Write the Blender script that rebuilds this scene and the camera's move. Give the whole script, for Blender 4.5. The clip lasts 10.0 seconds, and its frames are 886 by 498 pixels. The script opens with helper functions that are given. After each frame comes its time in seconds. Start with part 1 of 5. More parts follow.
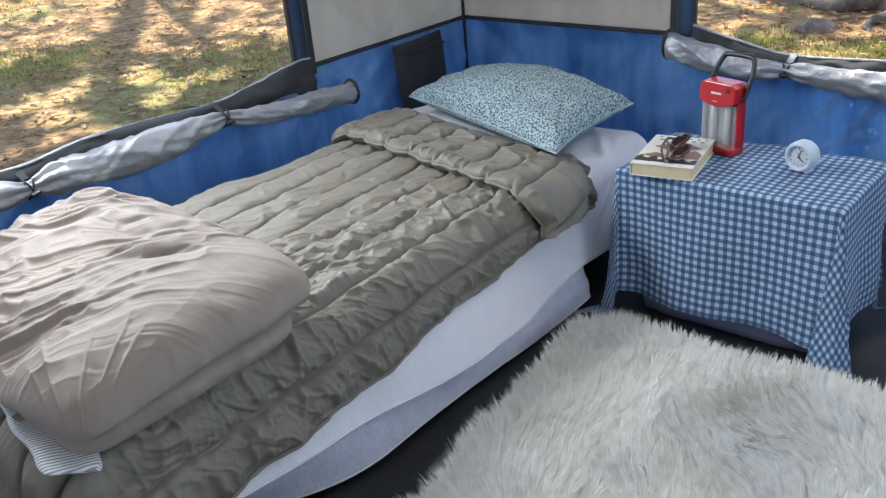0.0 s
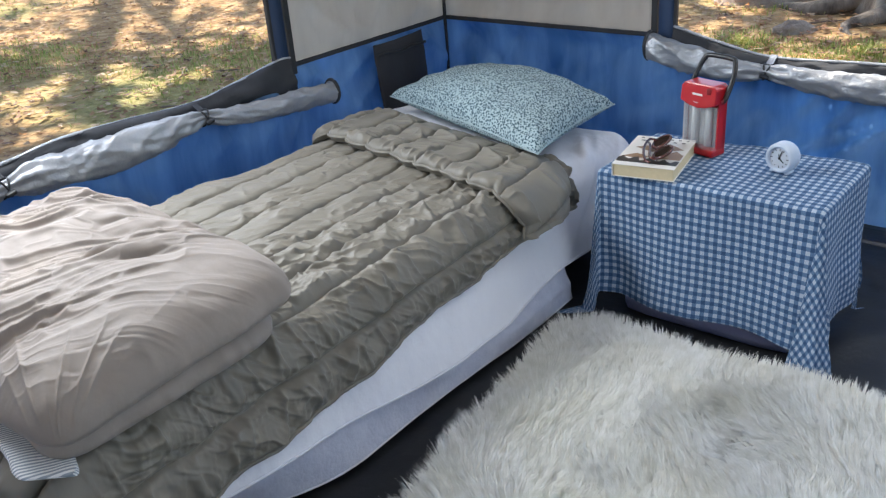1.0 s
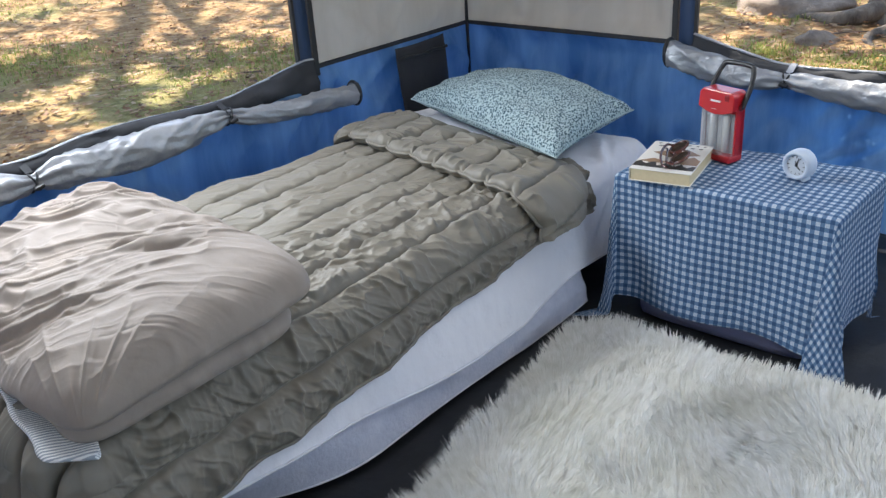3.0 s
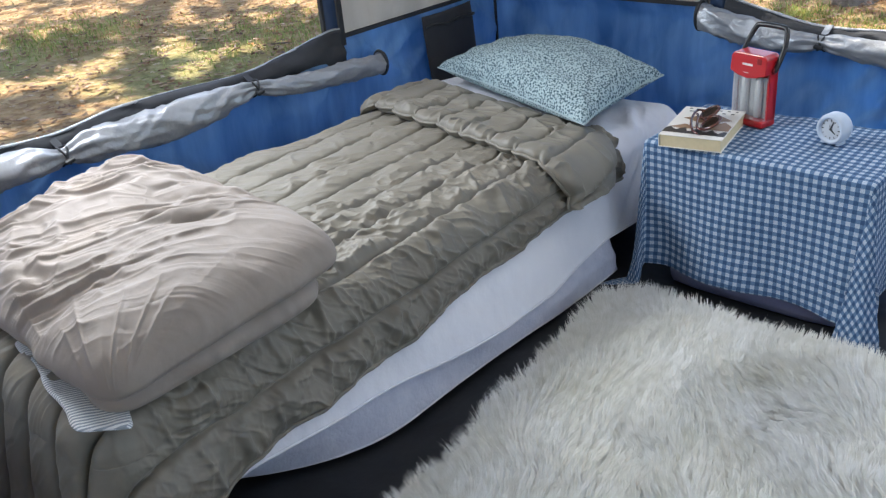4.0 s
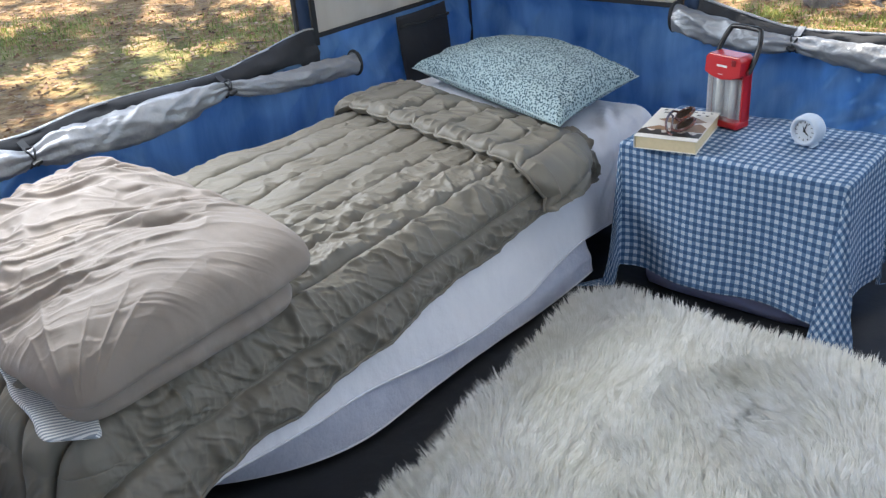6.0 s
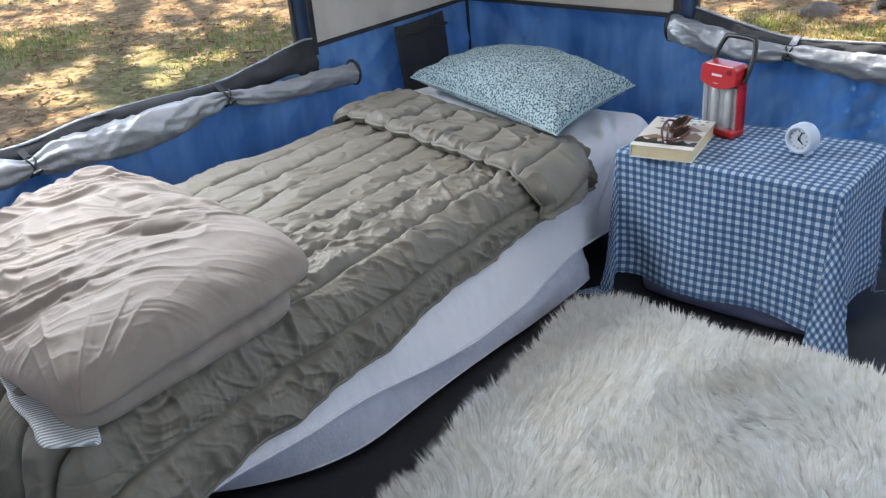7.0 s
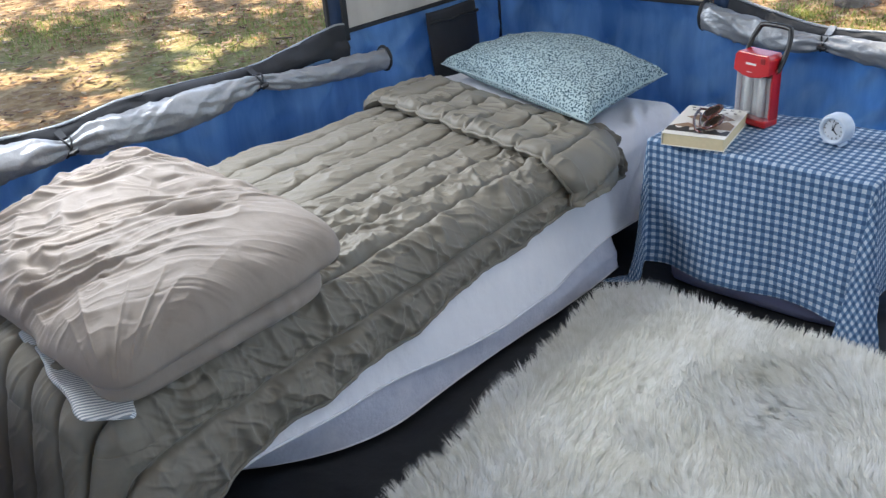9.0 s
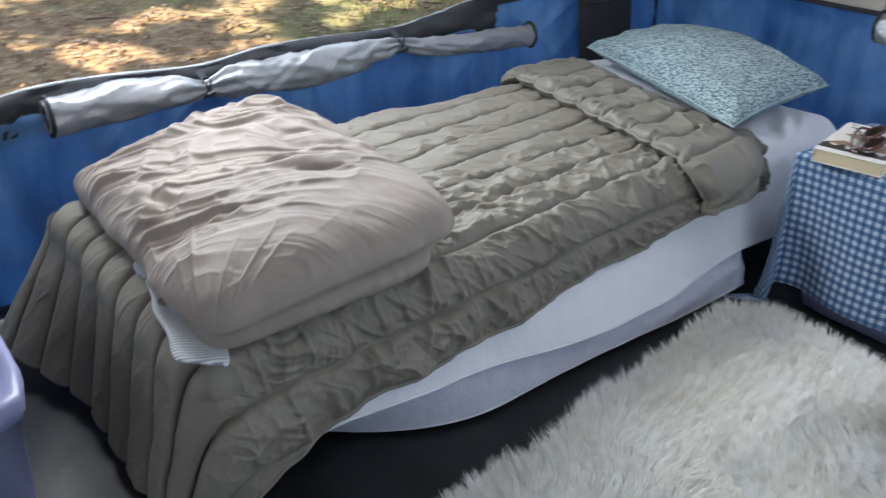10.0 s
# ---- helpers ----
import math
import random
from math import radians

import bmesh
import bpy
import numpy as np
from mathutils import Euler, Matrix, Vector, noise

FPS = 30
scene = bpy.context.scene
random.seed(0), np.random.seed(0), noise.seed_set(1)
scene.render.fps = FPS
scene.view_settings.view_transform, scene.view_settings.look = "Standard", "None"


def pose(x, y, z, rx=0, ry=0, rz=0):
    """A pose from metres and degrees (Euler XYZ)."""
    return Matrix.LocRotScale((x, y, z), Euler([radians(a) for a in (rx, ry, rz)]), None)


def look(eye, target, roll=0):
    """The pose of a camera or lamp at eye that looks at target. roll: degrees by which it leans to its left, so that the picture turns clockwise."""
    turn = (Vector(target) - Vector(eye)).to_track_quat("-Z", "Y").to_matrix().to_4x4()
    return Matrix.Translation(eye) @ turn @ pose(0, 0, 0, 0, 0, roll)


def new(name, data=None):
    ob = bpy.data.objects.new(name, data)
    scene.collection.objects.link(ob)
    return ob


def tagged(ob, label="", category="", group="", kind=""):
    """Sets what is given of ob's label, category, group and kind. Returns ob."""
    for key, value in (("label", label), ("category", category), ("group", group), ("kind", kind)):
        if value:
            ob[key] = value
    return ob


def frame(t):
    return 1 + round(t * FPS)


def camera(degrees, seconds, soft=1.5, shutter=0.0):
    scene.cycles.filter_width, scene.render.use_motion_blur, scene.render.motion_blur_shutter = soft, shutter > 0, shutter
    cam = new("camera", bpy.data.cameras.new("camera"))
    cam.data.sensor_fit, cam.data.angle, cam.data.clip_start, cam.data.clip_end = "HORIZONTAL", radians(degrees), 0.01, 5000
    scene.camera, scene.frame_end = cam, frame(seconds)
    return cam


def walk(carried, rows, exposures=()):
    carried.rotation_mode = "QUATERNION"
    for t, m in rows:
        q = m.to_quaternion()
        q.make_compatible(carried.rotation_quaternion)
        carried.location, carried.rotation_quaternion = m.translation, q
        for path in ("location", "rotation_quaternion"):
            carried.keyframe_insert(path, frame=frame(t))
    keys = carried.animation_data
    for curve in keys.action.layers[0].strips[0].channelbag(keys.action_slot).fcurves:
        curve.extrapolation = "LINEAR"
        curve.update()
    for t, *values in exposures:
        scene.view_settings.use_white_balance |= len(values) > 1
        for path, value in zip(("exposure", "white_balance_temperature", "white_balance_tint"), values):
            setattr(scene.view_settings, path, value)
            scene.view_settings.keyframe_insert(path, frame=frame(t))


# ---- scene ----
cam = camera(52.9, 10.0, soft=1.3, shutter=0.4)
PATH = [
    (0, (0.269, 0.445, 1.299), (-0.947, 1.781, 0.44), -5.2),
    (0.5, (0.266, 0.455, 1.293), (-0.929, 1.808, 0.433), -4.9),
    (1, (0.259, 0.451, 1.296), (-0.923, 1.815, 0.434), -4.6),
    (1.5, (0.26, 0.45, 1.3), (-0.927, 1.814, 0.445), -4.7),
    (2, (0.267, 0.44, 1.301), (-0.931, 1.81, 0.471), -5.0),
    (3.3, (0.285, 0.426, 1.287), (-0.944, 1.745, 0.421), -3.6),
    (3.5, (0.282, 0.426, 1.282), (-0.956, 1.721, 0.393), -3.8),
    (4, (0.286, 0.438, 1.288), (-0.968, 1.71, 0.387), -5.6),
    (4.5, (0.285, 0.445, 1.286), (-0.967, 1.717, 0.383), -6.8),
    (5, (0.278, 0.445, 1.289), (-0.966, 1.719, 0.376), -7.0),
    (5.5, (0.271, 0.448, 1.287), (-0.951, 1.737, 0.368), -6.1),
    (6, (0.273, 0.452, 1.288), (-0.938, 1.759, 0.381), -5.0),
    (7.5, (0.29, 0.444, 1.294), (-0.931, 1.758, 0.41), -5.2),
    (8, (0.287, 0.444, 1.29), (-0.943, 1.754, 0.412), -5.1),
    (8.5, (0.285, 0.44, 1.288), (-0.948, 1.74, 0.4), -4.8),
    (9, (0.286, 0.426, 1.288), (-0.964, 1.696, 0.382), -4.9),
    (9.5, (0.284, 0.426, 1.29), (-1.032, 1.621, 0.373), -4.1),
    (9.8, (0.254, 0.472, 1.302), (-1.115, 1.58, 0.354), -2.4),
    (10, (0.247, 0.476, 1.273), (-1.166, 1.532, 0.33), -0.8),
]
walk(cam, [(t, look(eye, target, roll)) for t, eye, target, roll in PATH], [(0, 1.19, 6280, 10), (9, 1.19, 6280, 10), (10, 1.12, 6280, 10)])

# ---- light ----
SUN_EL, SUN_AZ = 50.0, 165.0            # degrees; azimuth counted from +x towards +y
SUN_FROM = Vector((math.cos(radians(SUN_EL)) * math.cos(radians(SUN_AZ)), math.cos(radians(SUN_EL)) * math.sin(radians(SUN_AZ)), math.sin(radians(SUN_EL))))
sky_world = bpy.data.worlds.new("sky")
scene.world = sky_world
sky_world.use_nodes = True
wn = sky_world.node_tree.nodes
sky = wn.new("ShaderNodeTexSky")
sky.sky_type, sky.sun_disc = "NISHITA", False
sky.sun_elevation, sky.sun_rotation = radians(SUN_EL), radians(90 - SUN_AZ)
sky_world.node_tree.links.new(sky.outputs[0], wn["Background"].inputs[0])
wn["Background"].inputs[1].default_value = 0.15
sun_data = bpy.data.lights.new("sun", "SUN")
sun_data.energy, sun_data.angle, sun_data.color = 5.0, radians(0.5), (1.0, 0.93, 0.82)
sun = new("sun", sun_data)
sun.matrix_world = look(SUN_FROM * 30, (0, 0, 0))


def opening_light(name, at, target, size, watts):
    """An area lamp added at an opening of the tent, on top of the sky's light."""
    data = bpy.data.lights.new(name, "AREA")
    data.shape, data.size, data.size_y, data.energy = "RECTANGLE", size[0], size[1], watts
    data.color = (0.95, 0.98, 1.0)
    ob = new(name, data)
    ob.matrix_world = look(at, target)


opening_light("left_window_light", (-2.12, 1.40, 1.48), (-0.8, 1.1, 0.60), (1.0, 0.5), 19)
# added fill lamp that brightens the rug; the right side is unseen
opening_light("right_fill_light", (1.92, 1.3, 1.15), (-0.3, 1.6, 0.0), (2.1, 1.1), 6.0)
# added fill lamp aimed at the bed's foot, in a made-up doorway
opening_light("foot_fill_light", (-1.40, -1.12, 0.95), (-1.35, 0.85, 0.25), (1.0, 1.3), 2)
opening_light("back_window_light", (0.05, 3.32, 1.45), (0.0, 1.5, 0.1), (0.95, 0.5), 2)

# ---- materials ----


class Nodes:
    """A node material in the making."""

    def __init__(self, name):
        self.mat = bpy.data.materials.new(name)
        self.mat.use_nodes = True
        self.tree = self.mat.node_tree
        self.bsdf = self.tree.nodes["Principled BSDF"]
        self.out = self.tree.nodes["Material Output"]

    def add(self, kind, **inputs):
        n = self.tree.nodes.new("ShaderNode" + kind)
        for key, value in inputs.items():
            n.inputs[key.replace("_", " ")].default_value = value
        return n

    def link(self, a, b):
        self.tree.links.new(a, b)

    def coords(self, kind="Object", scale=(1, 1, 1), turn=0.0):
        c = self.add("TexCoord")
        m = self.add("Mapping")
        m.inputs["Scale"].default_value = scale
        m.inputs["Rotation"].default_value = (0, 0, radians(turn))
        self.link(c.outputs[kind], m.inputs[0])
        return m.outputs[0]

    def ramp(self, fac, stops):
        r = self.add("ValToRGB")
        e = r.color_ramp.elements
        while len(e) < len(stops):
            e.new(0.5)
        for el, (p, col) in zip(e, stops):
            el.position, el.color = p, (*col, 1)
        self.link(fac, r.inputs[0])
        return r.outputs[0]

    def mix(self, fac, a, b, blend="MIX"):
        m = self.add("Mix")
        m.data_type, m.blend_type = "RGBA", blend
        for sock, value in ((m.inputs[0], fac), (m.inputs[6], a), (m.inputs[7], b)):
            if isinstance(value, (int, float)):
                sock.default_value = value
            elif isinstance(value, tuple):
                sock.default_value = (*value, 1)
            else:
                self.link(value, sock)
        return m.outputs[2]

    def noise(self, at, scale, detail=4.0, rough=0.55):
        n = self.add("TexNoise", Scale=scale, Detail=detail, Roughness=rough)
        self.link(at, n.inputs["Vector"])
        return n.outputs[0]

    def bump(self, height, strength, distance, before=None):
        b = self.add("Bump", Strength=strength, Distance=distance)
        self.link(height, b.inputs["Height"])
        if before:
            self.link(before, b.inputs["Normal"])
        self.link(b.outputs[0], self.bsdf.inputs["Normal"])
        return b.outputs[0]

    def color(self, value):
        if isinstance(value, tuple):
            self.bsdf.inputs["Base Color"].default_value = (*value, 1)
        else:
            self.link(value, self.bsdf.inputs["Base Color"])

    def thin(self, colour, share):
        """Lets a share of the light through, as thin cloth does."""
        t = self.add("BsdfTranslucent")
        if isinstance(colour, tuple):
            t.inputs[0].default_value = (*colour, 1)
        else:
            self.link(colour, t.inputs[0])
        m = self.add("MixShader")
        m.inputs[0].default_value = share
        self.link(self.bsdf.outputs[0], m.inputs[1])
        self.link(t.outputs[0], m.inputs[2])
        self.link(m.outputs[0], self.out.inputs[0])


def cloth(name, colour, dark, rough=0.85, scale=6.0, weave=900.0, relief=0.25, fold=0.0, sheen=0.2, share=0.0, crumple=0.0):
    n = Nodes(name)
    at = n.coords()
    col = n.ramp(n.noise(at, scale, 5), [(0.3, dark), (0.7, colour)])
    n.color(col)
    n.bsdf.inputs["Roughness"].default_value = rough
    n.bsdf.inputs["Sheen Weight"].default_value = sheen
    first = None
    if fold:
        first = n.bump(n.noise(at, scale * 5, 4), fold, 0.01)
    if crumple:
        c = n.add("TexNoise", Scale=9.0, Detail=4.0, Roughness=0.5)
        c.noise_type = "RIDGED_MULTIFRACTAL"
        n.link(n.coords(scale=(0.9, 2.6, 1.5), turn=-42), c.inputs["Vector"])
        first = n.bump(c.outputs[0], crumple, 0.012, first)
    n.bump(n.noise(at, weave, 2), relief, 0.0006, first)
    if share:
        n.thin(col, share)
    return n.mat


def plain(name, colour, rough=0.5, metal=0.0, grain=60.0, vary=0.12, relief=0.1, coat=0.0):
    n = Nodes(name)
    at = n.coords()
    col = n.mix(n.noise(at, grain * 0.2), tuple(c * (1 - vary) for c in colour), tuple(min(1, c * (1 + vary)) for c in colour))
    n.color(col)
    n.bsdf.inputs["Roughness"].default_value = rough
    n.bsdf.inputs["Metallic"].default_value = metal
    n.bsdf.inputs["Coat Weight"].default_value = coat
    n.bump(n.noise(at, grain), relief, 0.001)
    return n.mat


def nylon(name, colour, dark, share, rough=0.45, crinkle=0.35):
    """Coated tent fabric: shiny, crinkled, and lit through, with lit creases painted as streaks."""
    n = Nodes(name)
    at = n.coords()
    tilted = n.coords(scale=(6.0, 6.0, 0.8))
    tilted.node.inputs["Rotation"].default_value = (radians(38), radians(38), 0)
    # pale and dark slanting streaks in the colour imitate light on creases
    crease_light = n.noise(tilted, 1.3, 5, 0.6)
    col = n.ramp(crease_light, [(0.32, dark), (0.68, colour)])
    n.color(col)
    n.bsdf.inputs["Roughness"].default_value = rough
    v = n.add("TexVoronoi", Scale=7.0)
    v.feature = "SMOOTH_F1"
    n.link(n.coords(scale=(1, 1, 0.45), turn=20), v.inputs["Vector"])
    first = n.bump(v.outputs[0], crinkle, 0.03)
    n.bump(n.noise(at, 30, 5), 0.3, 0.006, first)
    if share:
        n.thin(col, share)
    return n.mat


def coated(name, colour, dark):
    """Silver-coated fabric: half metallic, sharply crinkled."""
    n = Nodes(name)
    at = n.coords()
    n.color(n.ramp(n.noise(at, 9, 5), [(0.3, dark), (0.7, colour)]))
    n.bsdf.inputs["Roughness"].default_value = 0.36
    n.bsdf.inputs["Metallic"].default_value = 0.4
    v = n.add("TexVoronoi", Scale=13.0)
    v.feature = "DISTANCE_TO_EDGE"
    n.link(n.coords(scale=(1, 1, 0.6), turn=25), v.inputs["Vector"])
    first = n.bump(v.outputs[0], 0.3, 0.010)
    n.bump(n.noise(at, 38, 6), 0.6, 0.007, first)
    return n.mat


def gingham_cloth():
    n = Nodes("gingham cotton")
    uv = n.add("UVMap")
    sep = n.add("SeparateXYZ")
    n.link(uv.outputs[0], sep.inputs[0])
    bars = []
    for axis in (0, 1):
        d = n.add("Math")
        d.operation = "DIVIDE"
        d.inputs[1].default_value = 0.0216
        n.link(sep.outputs[axis], d.inputs[0])
        f = n.add("Math")
        f.operation = "FRACT"
        n.link(d.outputs[0], f.inputs[0])
        g = n.add("Math")
        g.operation = "LESS_THAN"
        g.inputs[1].default_value = 0.5
        n.link(f.outputs[0], g.inputs[0])
        bars.append(g.outputs[0])
    s = n.add("Math")
    s.operation = "ADD"
    n.link(bars[0], s.inputs[0])
    n.link(bars[1], s.inputs[1])
    h = n.add("Math")
    h.operation = "MULTIPLY"
    h.inputs[1].default_value = 0.5
    n.link(s.outputs[0], h.inputs[0])
    col = n.ramp(h.outputs[0], [(0.0, (0.37, 0.43, 0.51)), (0.5, (0.09, 0.158, 0.265)), (1.0, (0.028, 0.07, 0.15))])
    at = n.coords()
    col = n.mix(0.35, col, n.ramp(n.noise(at, 500, 2), [(0.3, (0.35, 0.35, 0.35)), (0.7, (0.95, 0.95, 0.95))]), "OVERLAY")
    n.color(col)
    n.bsdf.inputs["Roughness"].default_value = 0.9
    first = n.bump(n.noise(at, 18, 4), 0.25, 0.01)
    n.bump(n.noise(at, 1000, 2), 0.3, 0.0006, first)
    return n.mat


def sprigged_cotton():
    """Pillow case: pale blue-green with small dark leaf sprigs."""
    n = Nodes("sprigged cotton")
    uv = n.add("UVMap")
    warp = n.add("TexNoise", Scale=90.0)
    n.link(uv.outputs[0], warp.inputs["Vector"])
    m = n.mix(0.006, uv.outputs[0], warp.outputs[1], "ADD")
    v = n.add("TexVoronoi", Scale=140.0)
    n.link(m, v.inputs["Vector"])
    big = n.ramp(v.outputs["Distance"], [(0.40, (0.016, 0.05, 0.07)), (0.50, (0.34, 0.43, 0.44))])
    n.color(big)
    n.bsdf.inputs["Roughness"].default_value = 0.85
    at = n.coords()
    first = n.bump(n.noise(at, 22, 4), 0.3, 0.01)
    n.bump(n.noise(at, 900, 2), 0.3, 0.0006, first)
    return n.mat


def forest_floor():
    n = Nodes("leaf litter and soil")
    at = n.coords()
    fine = n.ramp(n.noise(at, 14, 8, 0.7), [(0.3, (0.20, 0.095, 0.032)), (0.5, (0.50, 0.29, 0.10)), (0.62, (0.64, 0.41, 0.16)), (0.75, (0.74, 0.53, 0.26))])
    v = n.add("TexVoronoi", Scale=16.0)
    n.link(at, v.inputs["Vector"])
    litter = n.mix(0.45, fine, n.ramp(v.outputs["Color"], [(0.2, (0.17, 0.085, 0.04)), (0.5, (0.38, 0.22, 0.105)), (0.8, (0.58, 0.40, 0.21))]))
    grass = n.ramp(n.noise(at, 0.55, 4), [(0.52, (0, 0, 0)), (0.64, (1, 1, 1))])
    green = n.ramp(n.noise(at, 40, 6), [(0.3, (0.12, 0.15, 0.03)), (0.7, (0.36, 0.38, 0.11))])
    n.color(n.mix(n.mix(0.6, (0, 0, 0), grass), litter, green))
    n.bsdf.inputs["Roughness"].default_value = 0.95
    first = n.bump(v.outputs["Distance"], 0.6, 0.03)
    n.bump(n.noise(at, 45, 6), 0.7, 0.02, first)
    return n.mat


def island_leaf(name, stops, share=0.35):
    n = Nodes(name)
    g = n.add("NewGeometry")
    col = n.ramp(g.outputs["Random Per Island"], stops)
    n.color(col)
    n.bsdf.inputs["Roughness"].default_value = 0.7
    n.thin(col, share)
    return n.mat


def fur_material():
    n = Nodes("white fur")
    g = n.add("NewGeometry")
    hair = n.ramp(g.outputs["Random Per Island"], [(0.0, (0.91, 0.91, 0.90)), (0.6, (0.95, 0.955, 0.95)), (1.0, (0.98, 0.98, 0.975))])
    at = n.coords()
    patch = n.mix(1.0, n.ramp(n.noise(at, 5, 4), [(0.35, (0.93, 0.92, 0.87)), (0.7, (1, 1, 1))]), n.ramp(n.noise(at, 38, 3), [(0.32, (0.86, 0.86, 0.83)), (0.6, (1, 1, 1))]), "MULTIPLY")
    col = n.mix(1.0, hair, patch, "MULTIPLY")
    n.color(col)
    n.bsdf.inputs["Roughness"].default_value = 0.75
    n.thin(col, 0.38)
    return n.mat


def striped_lining():
    n = Nodes("striped cotton lining")
    at = n.coords(turn=40)
    w = n.add("TexWave", Scale=45.0, Distortion=0.2)
    n.link(at, w.inputs["Vector"])
    n.color(n.ramp(w.outputs[0], [(0.4, (0.30, 0.34, 0.38)), (0.6, (0.75, 0.76, 0.77))]))
    n.bsdf.inputs["Roughness"].default_value = 0.9
    return n.mat


def bark_material():
    n = Nodes("grey bark")
    at = n.coords(scale=(1, 1, 0.3))
    big = n.noise(at, 9, 8, 0.7)
    n.color(n.ramp(big, [(0.3, (0.09, 0.065, 0.045)), (0.55, (0.25, 0.20, 0.15)), (0.75, (0.40, 0.35, 0.27))]))
    n.bsdf.inputs["Roughness"].default_value = 0.95
    n.bump(big, 0.9, 0.04)
    return n.mat


def stone_material():
    n = Nodes("weathered stone")
    at = n.coords()
    n.color(n.ramp(n.noise(at, 6, 9, 0.7), [(0.3, (0.20, 0.15, 0.11)), (0.55, (0.40, 0.31, 0.23)), (0.75, (0.55, 0.45, 0.35))]))
    n.bsdf.inputs["Roughness"].default_value = 0.95
    n.bump(n.noise(at, 22, 8, 0.7), 0.8, 0.03)
    return n.mat


def clear_plastic(name, tint, rough=0.08, solid=0.0, body=(0.8, 0.8, 0.85)):
    """Thin clear or milky plastic."""
    n = Nodes(name)
    t = n.add("BsdfTransparent")
    t.inputs[0].default_value = (*tint, 1)
    n.bsdf.inputs["Base Color"].default_value = (*body, 1)
    n.bsdf.inputs["Roughness"].default_value = rough
    f = n.add("Fresnel", IOR=1.45)
    lift = n.add("Math")
    lift.operation = "ADD"
    lift.inputs[1].default_value = solid
    n.link(f.outputs[0], lift.inputs[0])
    m = n.add("MixShader")
    n.link(lift.outputs[0], m.inputs[0])
    n.link(t.outputs[0], m.inputs[1])
    n.link(n.bsdf.outputs[0], m.inputs[2])
    n.link(m.outputs[0], n.out.inputs[0])
    return n.mat


BLUE = nylon("blue tent nylon", (0.23, 0.42, 0.68), (0.085, 0.22, 0.46), 0.50, 0.55, 0.65)
# sleeve blue taken down to navy, with its shadow side in the colour
NAVY_SHADED = nylon("shaded navy sleeve nylon", (0.040, 0.075, 0.16), (0.025, 0.05, 0.11), 0.25, 0.55, 0.4)
GREY_SCREEN = nylon("pale grey tent fabric", (0.64, 0.62, 0.58), (0.54, 0.52, 0.485), 0.58, 0.6, 0.15)
CEILING = nylon("pale roof fabric", (0.70, 0.70, 0.70), (0.64, 0.64, 0.64), 0.085, 0.6, 0.15)
# for the added roof panel: lets more sun through than the rest
CEILING_FILL = nylon("light-passing roof fill fabric", (0.92, 0.92, 0.91), (0.88, 0.88, 0.87), 0.6, 0.6, 0.15)
SILVER = coated("silver coated flap fabric", (0.38, 0.39, 0.41), (0.25, 0.26, 0.28))
CHARCOAL = nylon("charcoal flap fabric", (0.028, 0.030, 0.036), (0.018, 0.019, 0.023), 0.0, 0.78, 0.5)
BLACK = plain("black webbing", (0.016, 0.017, 0.02), 0.6, grain=300, relief=0.3)
TARP = nylon("black floor tarpaulin", (0.016, 0.017, 0.020), (0.010, 0.011, 0.013), 0.0, 0.50, 0.5)
QUILT = cloth("olive grey microfibre", (0.198, 0.180, 0.144), (0.172, 0.156, 0.125), 0.55, 5, 1200, 0.15, 0.15, 0.05, crumple=0.25)
DUVET = cloth("taupe cotton", (0.285, 0.243, 0.212), (0.255, 0.217, 0.19), 0.75, 5, 1000, 0.25, 0.2, 0.10, crumple=0.6)
SHEET = cloth("white cotton sheet", (0.76, 0.765, 0.80), (0.70, 0.705, 0.75), 0.85, 7, 900, 0.25, 0.3, 0.1, crumple=0.3)
# darker bluish copy of the sheet's white, for its shaded upright part
SHEET_SHADED = cloth("shaded white sheet skirt", (0.62, 0.64, 0.73), (0.50, 0.53, 0.64), 0.85, 22, 500, 0.3, 0.3, 0.2, 0.15)
MATTRESS = cloth("dark grey flocked vinyl", (0.09, 0.095, 0.11), (0.06, 0.065, 0.08), 0.8, 8, 700, 0.3)
GINGHAM = gingham_cloth()
SPRIG = sprigged_cotton()
LINING = striped_lining()
FUR = fur_material()
SKIN = cloth("sheepskin backing", (0.88, 0.87, 0.83), (0.82, 0.81, 0.77), 0.95, 12, 300, 0.5)
RED = plain("glossy red plastic", (0.42, 0.010, 0.016), 0.32, coat=0.2, relief=0.03)
RED_DARK = plain("dark red plastic seam", (0.20, 0.006, 0.01), 0.4)
BLACK_PLASTIC = plain("black plastic", (0.014, 0.014, 0.016), 0.4)
WHITE_PLASTIC = plain("white plastic", (0.50, 0.56, 0.65), 0.35, relief=0.03, vary=0.04)
# dial white lowered to grey: the shade of the recess is in the colour
DIAL_SHADED = plain("shaded clock dial", (0.50, 0.53, 0.57), 0.5, vary=0.04, relief=0.0)
GREY_PRINT = plain("pale grey print", (0.62, 0.60, 0.58), 0.5)
CLEAR = clear_plastic("clear lamp window", (0.93, 0.95, 0.95), 0.08, 0.10)
TUBE = plain("frosted lamp tube", (0.42, 0.43, 0.42), 0.35, vary=0.05)
REFLECTOR = plain("lamp reflector", (0.36, 0.37, 0.37), 0.3, 0.6, relief=0.05)
MILKY = clear_plastic("milky violet plastic", (0.62, 0.64, 0.85), 0.3, 0.55, (0.40, 0.42, 0.66))
COVER = plain("ivory book cover", (0.74, 0.71, 0.65), 0.35, grain=40, vary=0.05, relief=0.02)
